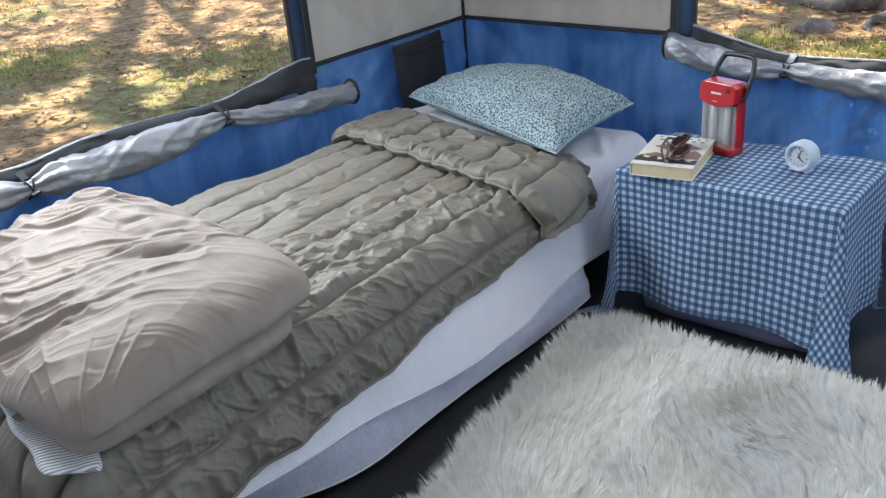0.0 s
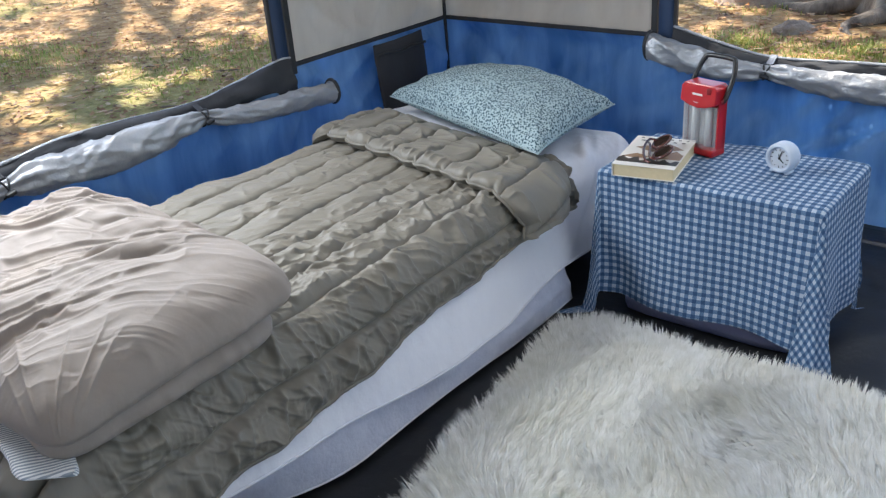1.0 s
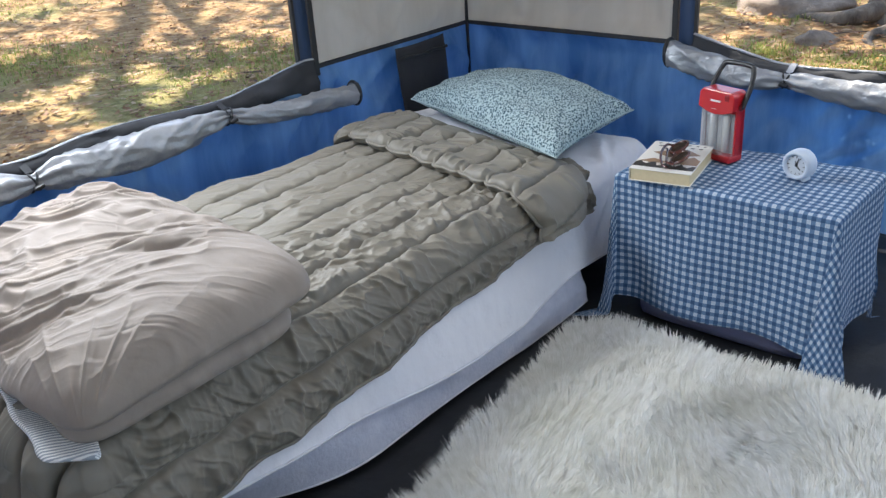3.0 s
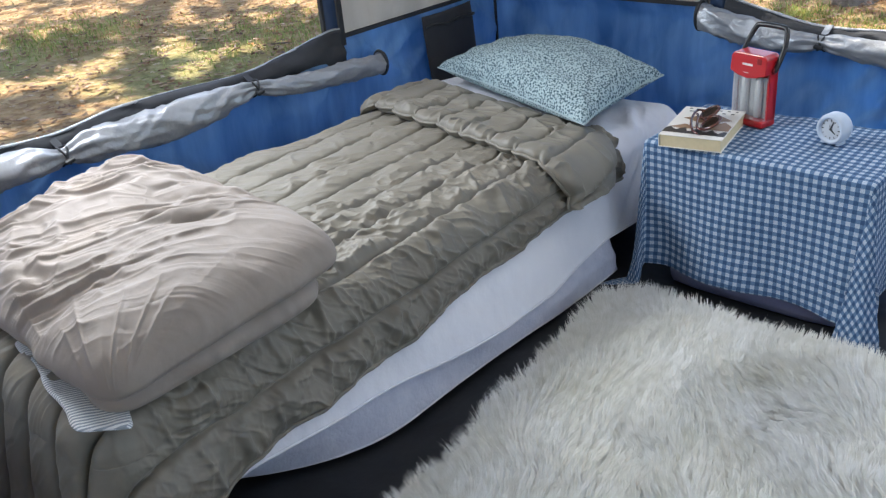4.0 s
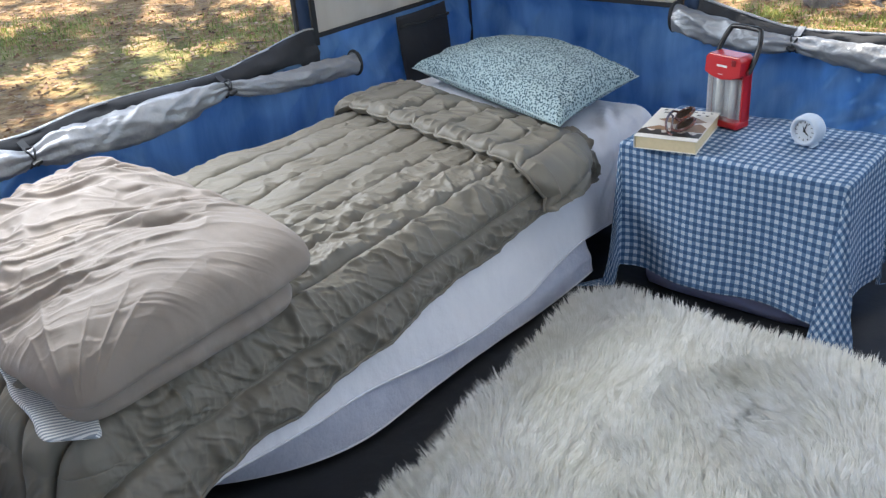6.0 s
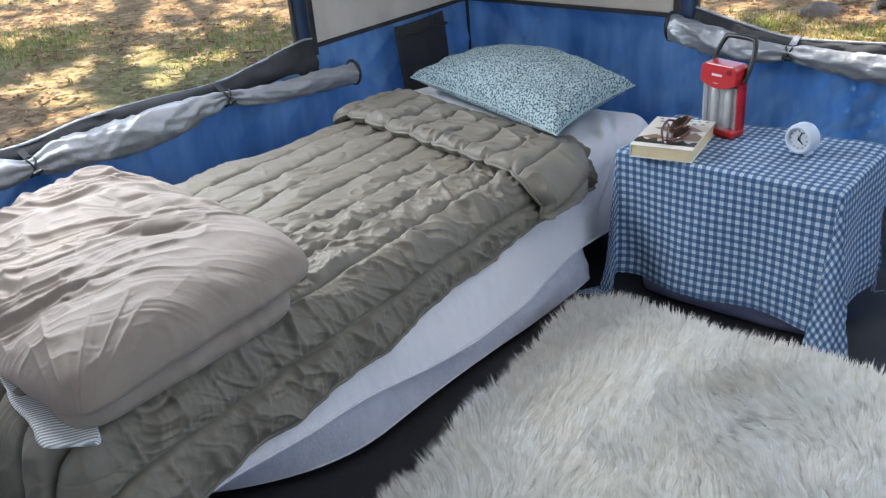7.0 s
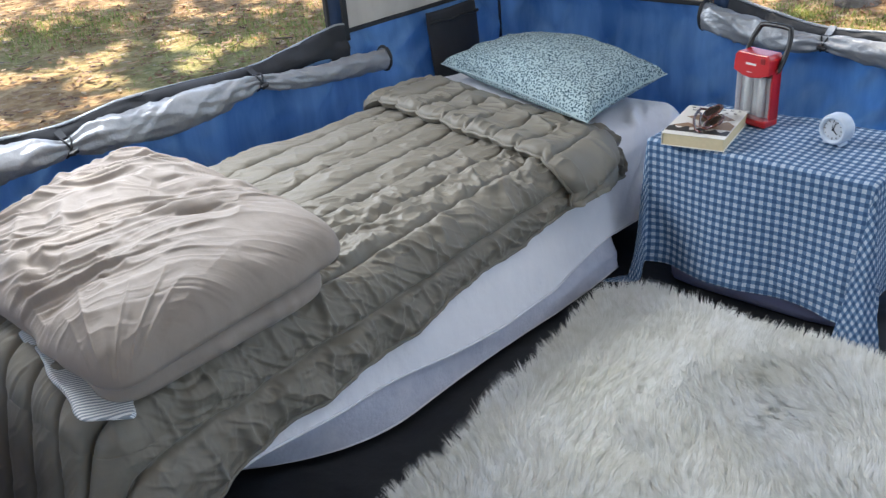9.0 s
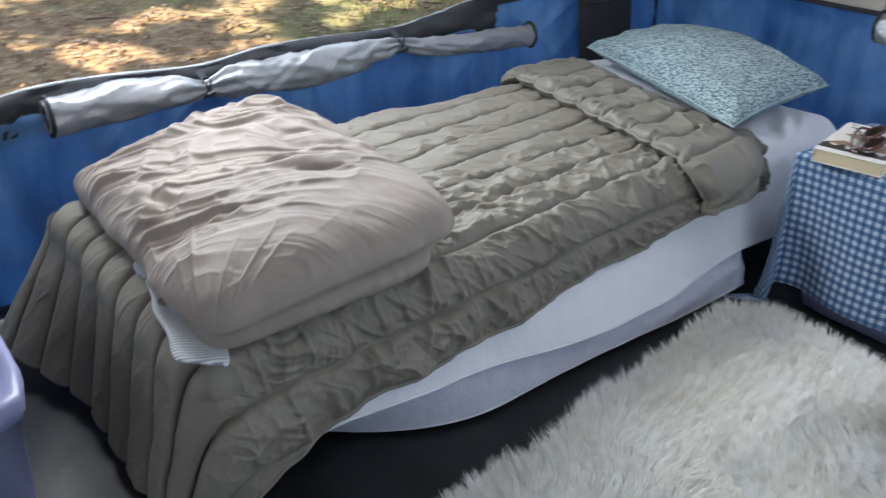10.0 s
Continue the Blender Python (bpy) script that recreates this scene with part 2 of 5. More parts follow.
PAGES = plain("cream page block", (0.62, 0.52, 0.33), 0.9, grain=500, vary=0.1, relief=0.5)
SAND = plain("sand brown print", (0.28, 0.17, 0.09), 0.4, vary=0.3)
DARK_PRINT = plain("dark brown print", (0.035, 0.028, 0.022), 0.4, vary=0.4)
TORTOISE = plain("dark brown glossy plastic", (0.075, 0.020, 0.014), 0.22, grain=150, vary=0.5, coat=0.4, relief=0.0)
LENS = clear_plastic("brown tinted glass", (0.30, 0.20, 0.17), 0.03, 0.10, (0.05, 0.03, 0.02))
GROUND = forest_floor()
DRY_LEAF = island_leaf("dry fallen leaves", [(0.0, (0.13, 0.065, 0.035)), (0.35, (0.32, 0.155, 0.065)), (0.65, (0.48, 0.29, 0.145)), (0.85, (0.58, 0.42, 0.25)), (1.0, (0.55, 0.23, 0.05))], 0.2)
GRASS = island_leaf("green grass", [(0.0, (0.20, 0.25, 0.05)), (0.6, (0.38, 0.42, 0.11)), (1.0, (0.56, 0.52, 0.20))])
TREE_LEAF = island_leaf("tree leaves", [(0.0, (0.04, 0.075, 0.018)), (1.0, (0.10, 0.16, 0.035))], 0.3)
TWIG = plain("dry twig", (0.20, 0.14, 0.095), 0.9, grain=200, relief=0.6)
BARK = bark_material()
STONE = stone_material()

# ---- mesh helpers ----


def mesh_object(name, verts, faces, material, parent=None, label="", smooth=True, uv=None):
    me = bpy.data.meshes.new(name)
    me.from_pydata([tuple(map(float, v)) for v in verts], [], faces)
    me.materials.append(material)
    if smooth:
        me.polygons.foreach_set("use_smooth", [True] * len(me.polygons))
    if uv is not None:
        layer = me.uv_layers.new(name="flat")
        idx = np.empty(len(me.loops), dtype=np.int32)
        me.loops.foreach_get("vertex_index", idx)
        layer.data.foreach_set("uv", np.asarray(uv, dtype=np.float32)[idx].ravel())
    me.update()
    ob = new(name, me)
    if parent:
        ob.parent = parent
    if label:
        ob["label"] = label
    return ob


def part(name, bm, material, parent, label="", smooth=False):
    me = bpy.data.meshes.new(name)
    bmesh.ops.recalc_face_normals(bm, faces=bm.faces)
    bm.to_mesh(me)
    bm.free()
    me.materials.append(material)
    if smooth:
        me.polygons.foreach_set("use_smooth", [True] * len(me.polygons))
    ob = new(name, me)
    ob.parent = parent
    if label:
        ob["label"] = label
    return ob


def thing(name, m, label, category, group="", kind=""):
    ob = new(name)
    ob.matrix_world = m
    ob.empty_display_size = 0.1
    return tagged(ob, label, category, group, kind)


def value_noise(x, y, seed=0):
    """Smooth noise between -1 and 1 on arrays."""
    x, y = np.asarray(x, float), np.asarray(y, float)
    xi, yi = np.floor(x).astype(np.int64), np.floor(y).astype(np.int64)
    fx, fy = x - xi, y - yi
    fx, fy = fx ** 3 * (fx * (fx * 6 - 15) + 10), fy ** 3 * (fy * (fy * 6 - 15) + 10)

    def corner(i, j):
        h = (i * 374761393 + j * 668265263 + seed * 974634777) & 0xFFFFFFFF
        h = ((h ^ (h >> 13)) * 1274126177) & 0xFFFFFFFF
        return ((h ^ (h >> 16)) & 0xFFFF) / 32767.5 - 1
    a, b = corner(xi, yi), corner(xi + 1, yi)
    c, d = corner(xi, yi + 1), corner(xi + 1, yi + 1)
    return (a + (b - a) * fx) * (1 - fy) + (c + (d - c) * fx) * fy


def fbm(x, y, seed=0, octaves=3):
    out, amp = 0, 1.0
    for k in range(octaves):
        out = out + amp * value_noise(x * 2 ** k + 7.3 * k, y * 2 ** k - 3.1 * k, seed + k)
        amp *= 0.5
    return out


def ridges(x, y, seed=0):
    """Sharp crests with wide troughs, as cloth creases have them: 0 to 1."""
    v = value_noise(x, y, seed)
    return np.clip(1.06 - np.sqrt(v * v + 0.004), 0, 1) ** 3


def normals_of(P):
    du = np.gradient(P, axis=0)
    dv = np.gradient(P, axis=1)
    n = np.cross(du, dv)
    return n / np.maximum(np.linalg.norm(n, axis=2, keepdims=True), 1e-9)


def sheet_object(name, P, material, parent=None, label="", thick=0.0, uv=None, close=(False, False)):
    """A grid of points as a smooth surface; thick: a second layer below, joined round the rim."""
    n, m = P.shape[:2]
    verts = P.reshape(-1, 3)
    grid = np.arange(n * m).reshape(n, m)
    rows = [*range(n - 1)] + ([n - 1] if close[0] else [])
    cols = [*range(m - 1)] + ([m - 1] if close[1] else [])
    faces = [(grid[i, j], grid[(i + 1) % n, j], grid[(i + 1) % n, (j + 1) % m], grid[i, (j + 1) % m]) for i in rows for j in cols]
    uvs = None if uv is None else uv.reshape(-1, 2)
    if thick:
        back = (P - normals_of(P) * thick).reshape(-1, 3)
        off = n * m
        verts = np.vstack([verts, back])
        faces += [tuple(off + k for k in reversed(f)) for f in faces]
        rim = [*grid[:-1, 0], *grid[-1, :-1], *grid[:0:-1, -1], *grid[0, :0:-1]]
        for a, b in zip(rim, rim[1:] + rim[:1]):
            faces.append((a, a + off, b + off, b))
        if uvs is not None:
            uvs = np.vstack([uvs, uvs])
    faces = [tuple(int(k) for k in f) for f in faces]
    return mesh_object(name, verts, faces, material, parent, label, True, uvs)


def box(bm, size, at=(0, 0, 0), turn=None, bevel=0.0, segments=2):
    m = Matrix.Translation(at) @ (turn or Matrix()) @ Matrix.Diagonal((*size, 1))
    made = bmesh.ops.create_cube(bm, size=1, matrix=m)["verts"]
    if bevel:
        edges = list({e for v in made for e in v.link_edges})
        bmesh.ops.bevel(bm, geom=edges, offset=bevel, segments=segments, profile=0.5, affect="EDGES")
    return bm


def tube(bm, points, radius, sides=10, closed=False):
    """A round bar along points; radius: a number or one for each point."""
    pts = [Vector(p) for p in points]
    radii = [float(r) for r in radius] if isinstance(radius, (list, tuple)) else [radius] * len(pts)
    rings, n = [], len(pts)
    up = Vector((0, 0, 1))
    for i, p in enumerate(pts):
        a = pts[(i - 1) % n] if closed else pts[max(i - 1, 0)]
        b = pts[(i + 1) % n] if closed else pts[min(i + 1, n - 1)]
        t = (b - a).normalized()
        if abs(t.dot(up)) > 0.95:
            up = Vector((1, 0, 0)) if abs(t.x) < 0.9 else Vector((0, 1, 0))
        s = t.cross(up).normalized()
        w = s.cross(t)
        rings.append([bm.verts.new(p + radii[i] * (s * math.cos(2 * math.pi * k / sides) + w * math.sin(2 * math.pi * k / sides))) for k in range(sides)])
    for i in range(n if closed else n - 1):
        r0, r1 = rings[i], rings[(i + 1) % n]
        for k in range(sides):
            bm.faces.new((r0[k], r0[(k + 1) % sides], r1[(k + 1) % sides], r1[k]))
    if not closed:
        bm.faces.new(rings[0][::-1])
        bm.faces.new(rings[-1])
    return bm


def lathe(bm, profile, sides=32, m=None):
    """Turns (radius, height) pairs round the z axis."""
    rings = []
    for r, h in profile:
        rings.append([bm.verts.new((r * math.cos(2 * math.pi * k / sides), r * math.sin(2 * math.pi * k / sides), h)) for k in range(sides)])
    for a, b in zip(rings, rings[1:]):
        for k in range(sides):
            bm.faces.new((a[k], a[(k + 1) % sides], b[(k + 1) % sides], b[k]))
    bm.faces.new(rings[0][::-1])
    bm.faces.new(rings[-1])
    if m:
        bmesh.ops.transform(bm, matrix=m, verts=bm.verts)
    return bm

# ---- the tent ----
XL, YB, XR, YF, ZC = -2.15, 3.36, 1.95, -1.15, 2.05     # left, back, right and front walls, ceiling
SILL = 0.565


def fabric(a0, a1, z0, z1, axis, at, seed, amp=0.014, step=0.016, lean=0.0):
    """A taut upright cloth panel from a0 to a1 along x (axis 0) or y (axis 1), with slack and creases."""
    na, nz = max(3, int((a1 - a0) / step)), max(3, int((z1 - z0) / step))
    A, Z = np.meshgrid(np.linspace(a0, a1, na), np.linspace(z0, z1, nz), indexing="ij")
    slack = amp * 1.6 * fbm(A * 2.2, Z * 1.3, seed) + amp * 2.2 * ridges(A * 3 + Z * 3.5, Z * 1.2 - A, seed + 5) + amp * 1.2 * ridges(A * 8 - Z * 6, Z * 3 + A * 2, seed + 6)
    slack = slack + amp * 0.7 * ridges(A * 16 + Z * 5, Z * 4, seed + 7)
    rng = random.Random(seed * 7 + 1)
    for _ in range(int(3 + 5 * (a1 - a0))):
        ca, cz, turn, ln = a0 + (a1 - a0) * rng.random(), z0 + (z1 - z0) * rng.random(), rng.choice((-1, 1)) * (0.4 + 0.7 * rng.random()), 0.10 + 0.2 * rng.random()
        along = (A - ca) * math.cos(turn) + (Z - cz) * math.sin(turn)
        off = -(A - ca) * math.sin(turn) + (Z - cz) * math.cos(turn)
        slack = slack + amp * (0.6 + 0.7 * rng.random()) * np.exp(-(off / 0.014) ** 2 - (along / ln) ** 2)
    edge = np.minimum(1, np.minimum(Z - z0, z1 - Z) / 0.06) * np.minimum(1, np.minimum(A - a0, a1 - A) / 0.06)
    D = at + slack * edge + lean * (Z - z0)
    return np.stack([A, D, Z] if axis == 0 else [D, A, Z], axis=2)


def slab(name, x0, x1, y0, y1, z0, z1, material, parent, label="", bevel=0.002):
    return part(name, box(bmesh.new(), (x1 - x0, y1 - y0, z1 - z0), ((x0 + x1) / 2, (y0 + y1) / 2, (z0 + z1) / 2), bevel=bevel), material, parent, label)


def wall(name, axis, at, a0, a1, openings, label, seed):
    """A tent wall: blue lower band, pale screens above, sleeves beside the openings (a, b, sill, head)."""
    w = thing(name, Matrix(), label, "tent wall", kind="structure")
    low = fabric(a0, a1, -0.03, SILL, axis, at, seed)
    for a, b, sill, head in openings:
        under = (low[..., axis] > a + 0.02) & (low[..., axis] < b - 0.02)
        low[..., 2] = np.where(under, np.minimum(low[..., 2], sill - 0.03), low[..., 2])
    sheet_object("lower_panel", low, BLUE, w, thick=0.002)
    marks = [a0] + [m for o in openings for m in o[:2]] + [a1]
    for k in range(0, len(marks), 2):
        s0, s1 = marks[k], marks[k + 1]
        left, right = (0.0 if k == 0 else 0.095), (0.0 if k == len(marks) - 2 else 0.095)
        sheet_object("screen_panel", fabric(s0 + left, s1 - right, SILL, ZC, axis, at, seed + 11 + k, 0.009), GREY_SCREEN, w, "pale grey fabric panel", thick=0.002)
        for inner, width, sign in ((s0, left, 1), (s1, right, -1)):
            if width:
                lo, hi = sorted((inner, inner + sign * 0.062))
                p = fabric(lo, hi, SILL - 0.03, ZC, axis, at - (0.012 if axis == 0 else -0.012), seed + 31 + k, 0.002)
                sheet_object("pole_sleeve", p, NAVY_SHADED, w, "navy pole sleeve darkened for its shadow side", thick=0.004)
                for e, wd in ((inner, 0.012), (inner + sign * 0.078, 0.022)):
                    d0, d1 = sorted((at, at + (-0.016 if axis == 0 else 0.016)))
                    q = (e - wd / 2, e + wd / 2, d0, d1) if axis == 0 else (d0, d1, e - wd / 2, e + wd / 2)
                    slab("edge_binding", *q, SILL - 0.03, ZC, BLACK, w, "black edge binding")
        b0, b1 = s0 + left, s1 - right
        d0, d1 = sorted((at + (-0.006 if axis == 0 else 0.006), at + (0.003 if axis == 0 else -0.003)))
        q = (b0, b1, d0, d1) if axis == 0 else (d0, d1, b0, b1)
        slab("seam_binding", *q, SILL - 0.008, SILL + 0.008, CHARCOAL, w, "dark seam binding")
    for a, b, sill, head in openings:
        p = fabric(a, b, head, ZC, axis, at, seed + 41, 0.004)
        sheet_object("lintel_panel", p, BLUE, w, thick=0.002)
    return w


floor_p = np.stack([*np.meshgrid(np.linspace(XL - 0.01, XR, 150), np.linspace(YF, YB + 0.01, 165), indexing="ij"), np.zeros((150, 165))], axis=2)
floor_p[..., 2] = 0.0035 * np.clip(fbm(floor_p[..., 0] * 5, floor_p[..., 1] * 5, 3), -1, 1) - 0.0035 + 0.004 * ridges(floor_p[..., 0] * 4, floor_p[..., 1] * 6, 9)
tent_floor = sheet_object("floor", floor_p, TARP, None, "", thick=0.004)
tagged(tent_floor, "black creased tarpaulin tent floor", "floor", kind="structure")
wall("wall_left", 1, XL, YF, YB, [(0.80, 2.42, 0.55, 1.75)], "blue nylon tent wall with pale screen and open window", 2)
wall("wall_back", 0, YB, XL, XR, [(-1.11, 0.55, 0.53, 1.75)], "blue nylon tent wall with pale screen and open window", 5)
# this wall's opening is unseen, put in to admit light
wall("wall_right", 1, XR, YF, YB, [(0.2, 2.4, 0.55, 1.75)], "unseen blue nylon side wall with opening added for light", 8)
# unseen front wall; its doorway is added for the foot fill lamp
wall("wall_front", 0, YF, XL, XR, [(-1.95, -0.85, 0.15, 1.75)], "unseen blue nylon front wall with doorway added for light", 13)
# the third piece is an invented thin panel that brightens rug and table top
for lo, hi, y_lo, y_hi, nm, fabric_mat, words in ((XL - 0.02, XR + 0.02, YF - 0.02, 1.45, "ceiling", CEILING, "pale grey tent roof"), (XL - 0.02, -0.4, 1.45, YB + 0.02, "ceiling_bed_side", CEILING, "pale grey tent roof"),
                                                  (-0.4, XR + 0.02, 1.45, YB + 0.02, "ceiling_fill_panel", CEILING_FILL, "unseen thin roof panel added to light the rug")):
    roof_x, roof_y = np.meshgrid(np.linspace(lo, hi, 30), np.linspace(y_lo, y_hi, 40), indexing="ij")
    roof_z = ZC + 0.42 * (1 - np.abs((roof_x + 0.1) / 2.07)) ** 0.8 + 0.02 * fbm(roof_x * 2, roof_y * 2, 4)
    tagged(sheet_object(nm, np.stack([roof_x, roof_y, roof_z], axis=2), fabric_mat, None, "", thick=0.002), words, "ceiling", kind="structure")
for gy, nm in ((YF, "gable_front"), (YB, "gable_back")):
    gx = np.linspace(XL, XR, 40)
    gz = ZC + 0.42 * np.maximum(0, 1 - np.abs((gx + 0.1) / 2.07)) ** 0.8 - 0.005
    P = np.stack([np.stack([gx, np.full(40, gy), np.full(40, ZC)], 1), np.stack([gx, np.full(40, gy), np.maximum(gz, ZC + 0.004)], 1)], axis=1)
    tagged(sheet_object(nm, P, GREY_SCREEN, None, "", thick=0.002), "pale grey tent gable", "tent wall", kind="structure")
corner = thing("corner_seam", Matrix(), "dark corner seam of the tent", "seam", kind="structure")
slab("binding", XL + 0.001, XL + 0.012, YB - 0.012, YB - 0.001, 0.0, ZC, CHARCOAL, corner)


def smooth_path(points, count):
    """Catmull-Rom through rows of numbers."""
    P = np.array(points, float)
    P = np.vstack([2 * P[0] - P[1], P, 2 * P[-1] - P[-2]])
    out = []
    for s in np.linspace(0, len(points) - 1 - 1e-6, count):
        i = int(s)
        t = s - i
        a, b, c, d = P[i:i + 4]
        out.append(0.5 * (2 * b + (c - a) * t + (2 * a - 5 * b + 4 * c - d) * t ** 2 + (3 * b - a - 3 * c + d) * t ** 3))
    return np.array(out)


def rolled_flap(axis, depth, path, ties, band, seed, label):
    """A rolled-up window flap along the sill: (along, z, radius) path, tie places, (along, low, high) band of dark facing."""
    f = thing("rolled_window_flap", Matrix(), label, "window flap", "rolled window flaps")
    inward = -1 if axis == 0 else 1
    C = smooth_path(path, 260)
    ang = np.linspace(0, 2 * np.pi, 40, endpoint=False)
    L, T = np.meshgrid(C[:, 0], ang, indexing="ij")
    R = np.repeat(C[:, 2:3], 40, axis=1)
    near = np.min([np.abs(L - t) for t in ties], axis=0)
    pleat = np.exp(-(near / 0.09) ** 2)
    R = R * (1 + 0.10 * fbm(L * 5, T * 0.9, seed) + 0.17 * (ridges(L * 9 + 0.8 * np.sin(T), np.sin(T) * 1.6 + L * 4, seed + 3) - 0.35) + 0.14 * (ridges(L * 20 - 2 * np.sin(T), np.cos(T) * 2.2 + L * 7, seed + 4) - 0.35)
             + pleat * 0.22 * np.sin(T * 7 + 2 * value_noise(L * 6, L * 0, seed)))
    drop = 0.85 + 0.15 * np.cos(T)
    D = depth + inward * (R * np.cos(T) * 0.8 + 0.012)
    Z = np.repeat(C[:, 1:2], 40, axis=1) + R * np.sin(T) * 1.05 * drop
    P = np.stack([L, D, Z] if axis == 0 else [D, L, Z], axis=2)
    roll = sheet_object("fabric_roll", P, SILVER, f, "silver grey coated fabric roll", close=(False, True))
    for end, inner in ((0, 1), (-1, -2)):
        l, z, r = C[end]
        sgn = 1 if end == 0 else -1
        step = 0.012 * sgn * np.sign(C[2, 0] - C[0, 0])
        for k, (rr, off, mat, nm) in enumerate(((1.02, 0.0, BLACK, "end_binding"), (0.84, -0.6, SILVER, "inner_turn"), (0.55, 0.4, CHARCOAL, "inner_turn"))):
            bm = bmesh.new()
            ring = []
            for a in np.linspace(0, 2 * math.pi, 28, endpoint=False):
                dd, zz = depth + inward * (r * rr * 0.8 * math.cos(a) + 0.012), z + r * rr * math.sin(a)
                ring.append((l + off * step, dd, zz) if axis == 0 else (dd, l + off * step, zz))
            tube(bm, ring, 0.0065 if k == 0 else 0.0035, 6, True)
            part(nm, bm, mat, roll, smooth=True)
        bm = bmesh.new()
        vs = []
        for a in np.linspace(0, 2 * math.pi, 28, endpoint=False):
            dd, zz = depth + inward * (r * 0.95 * 0.8 * math.cos(a) + 0.012), z + r * 0.95 * math.sin(a)
            vs.append(bm.verts.new((l + 0.6 * step, dd, zz) if axis == 0 else (dd, l + 0.6 * step, zz)))
        bm.faces.new(vs)
        part("end_cap", bm, SILVER, roll)
    # dark facing behind the roll, with a hem along the top
    B = smooth_path(band, 120)
    V = np.linspace(0, 1, 9)
    L2 = np.repeat(B[:, 0:1], 9, axis=1)
    Z2 = B[:, 1:2] + (B[:, 2:3] - B[:, 1:2]) * V
    D2 = depth + inward * (-0.045 + 0.018 * np.sin(V * np.pi) + 0.012 * fbm(L2 * 9, Z2 * 20, seed + 8) + 0.012 * ridges(L2 * 8 + Z2 * 20, Z2 * 12, seed + 9))
    D2 = np.where(V > 0.95, depth + inward * -0.04, D2)
    P2 = np.stack([L2, D2, Z2] if axis == 0 else [D2, L2, Z2], axis=2)
    sheet_object("facing", P2, CHARCOAL, f, "charcoal facing of the sill", thick=0.005)
    bm = bmesh.new()
    tube(bm, [(l, depth - inward * 0.04, zt) if axis == 0 else (depth - inward * 0.04, l, zt) for l, _, zt in B], 0.005, 6)
    part("hem", bm, SILVER, f, "grey sill hem", smooth=True)
    for t in ties:
        k = int(np.argmin(np.abs(C[:, 0] - t)))
        l, z, r = C[k]
        bm = bmesh.new()
        for tw in (-0.006, 0.006):
            ring = []
            for a in np.linspace(0, 2 * math.pi, 24, endpoint=False):
                dd, zz = depth + inward * (r * 1.16 * 0.85 * math.cos(a) + 0.012), z + r * 1.2 * math.sin(a)
                q = l + tw * math.sin(a) * 2
                ring.append((q, dd, zz) if axis == 0 else (dd, q, zz))
            tube(bm, ring, 0.0032, 6, True)
        cord = part("tie_cord", bm, BLACK, f, "black elastic tie cord", smooth=True)
        bm = bmesh.new()
        at = (l, depth + inward * (r + 0.02), z - r * 0.4) if axis == 0 else (depth + inward * (r + 0.02), l, z - r * 0.4)
        box(bm, (0.03, 0.014, 0.012) if axis == 0 else (0.014, 0.03, 0.012), at, pose(0, 0, 0, 12, 12, 0), 0.004)
        part("toggle", bm, BLACK_PLASTIC, cord, "black plastic toggle")
        bm = bmesh.new()
        at = (l, depth - inward * 0.02, z + r + 0.012) if axis == 0 else (depth - inward * 0.02, l, z + r + 0.012)
        box(bm, (0.022, 0.05, 0.004) if axis == 0 else (0.05, 0.022, 0.004), at, pose(0, 0, 0, 25 if axis == 0 else 0, 0 if axis == 0 else 25, 0), 0.001)
        part("strap", bm, SILVER if axis == 0 else CHARCOAL, f, "fabric strap")
    return f


rolled_flap(1, XL + 0.06,
            [(2.61, 0.452, 0.041), (2.45, 0.462, 0.042), (2.25, 0.477, 0.036), (2.12, 0.495, 0.030), (2.05, 0.512, 0.021), (1.96, 0.510, 0.038),
             (1.80, 0.500, 0.054), (1.62, 0.503, 0.055), (1.47, 0.510, 0.045), (1.395, 0.505, 0.022), (1.30, 0.515, 0.046), (1.12, 0.520, 0.053), (0.97, 0.515, 0.050)],
            [2.05, 1.395], [(2.48, 0.47, 0.598), (2.42, 0.48, 0.600), (2.25, 0.49, 0.574), (2.05, 0.50, 0.552), (1.80, 0.50, 0.566), (1.60, 0.50, 0.572), (1.40, 0.50, 0.555), (1.15, 0.50, 0.575), (0.96, 0.48, 0.580), (0.80, 0.43, 0.560), (0.62, 0.44, 0.555)],
            21, "silver grey window flap rolled and tied along the sill")
rolled_flap(0, YB - 0.06,
            [(-1.175, 0.545, 0.046), (-1.10, 0.530, 0.052), (-0.98, 0.505, 0.048), (-0.86, 0.487, 0.038), (-0.79, 0.490, 0.028), (-0.755, 0.493, 0.021), (-0.70, 0.490, 0.032), (-0.55, 0.478, 0.043), (-0.30, 0.475, 0.046), (0.0, 0.485, 0.04), (0.12, 0.49, 0.022), (0.30, 0.485, 0.04), (0.55, 0.49, 0.045)],
            [-0.755, 0.12], [(-1.11, 0.50, 0.605), (-0.95, 0.49, 0.565), (-0.76, 0.49, 0.530), (-0.45, 0.48, 0.538), (-0.1, 0.48, 0.54), (0.15, 0.49, 0.53), (0.55, 0.48, 0.55)],
            33, "silver grey window flap rolled and tied along the back sill")


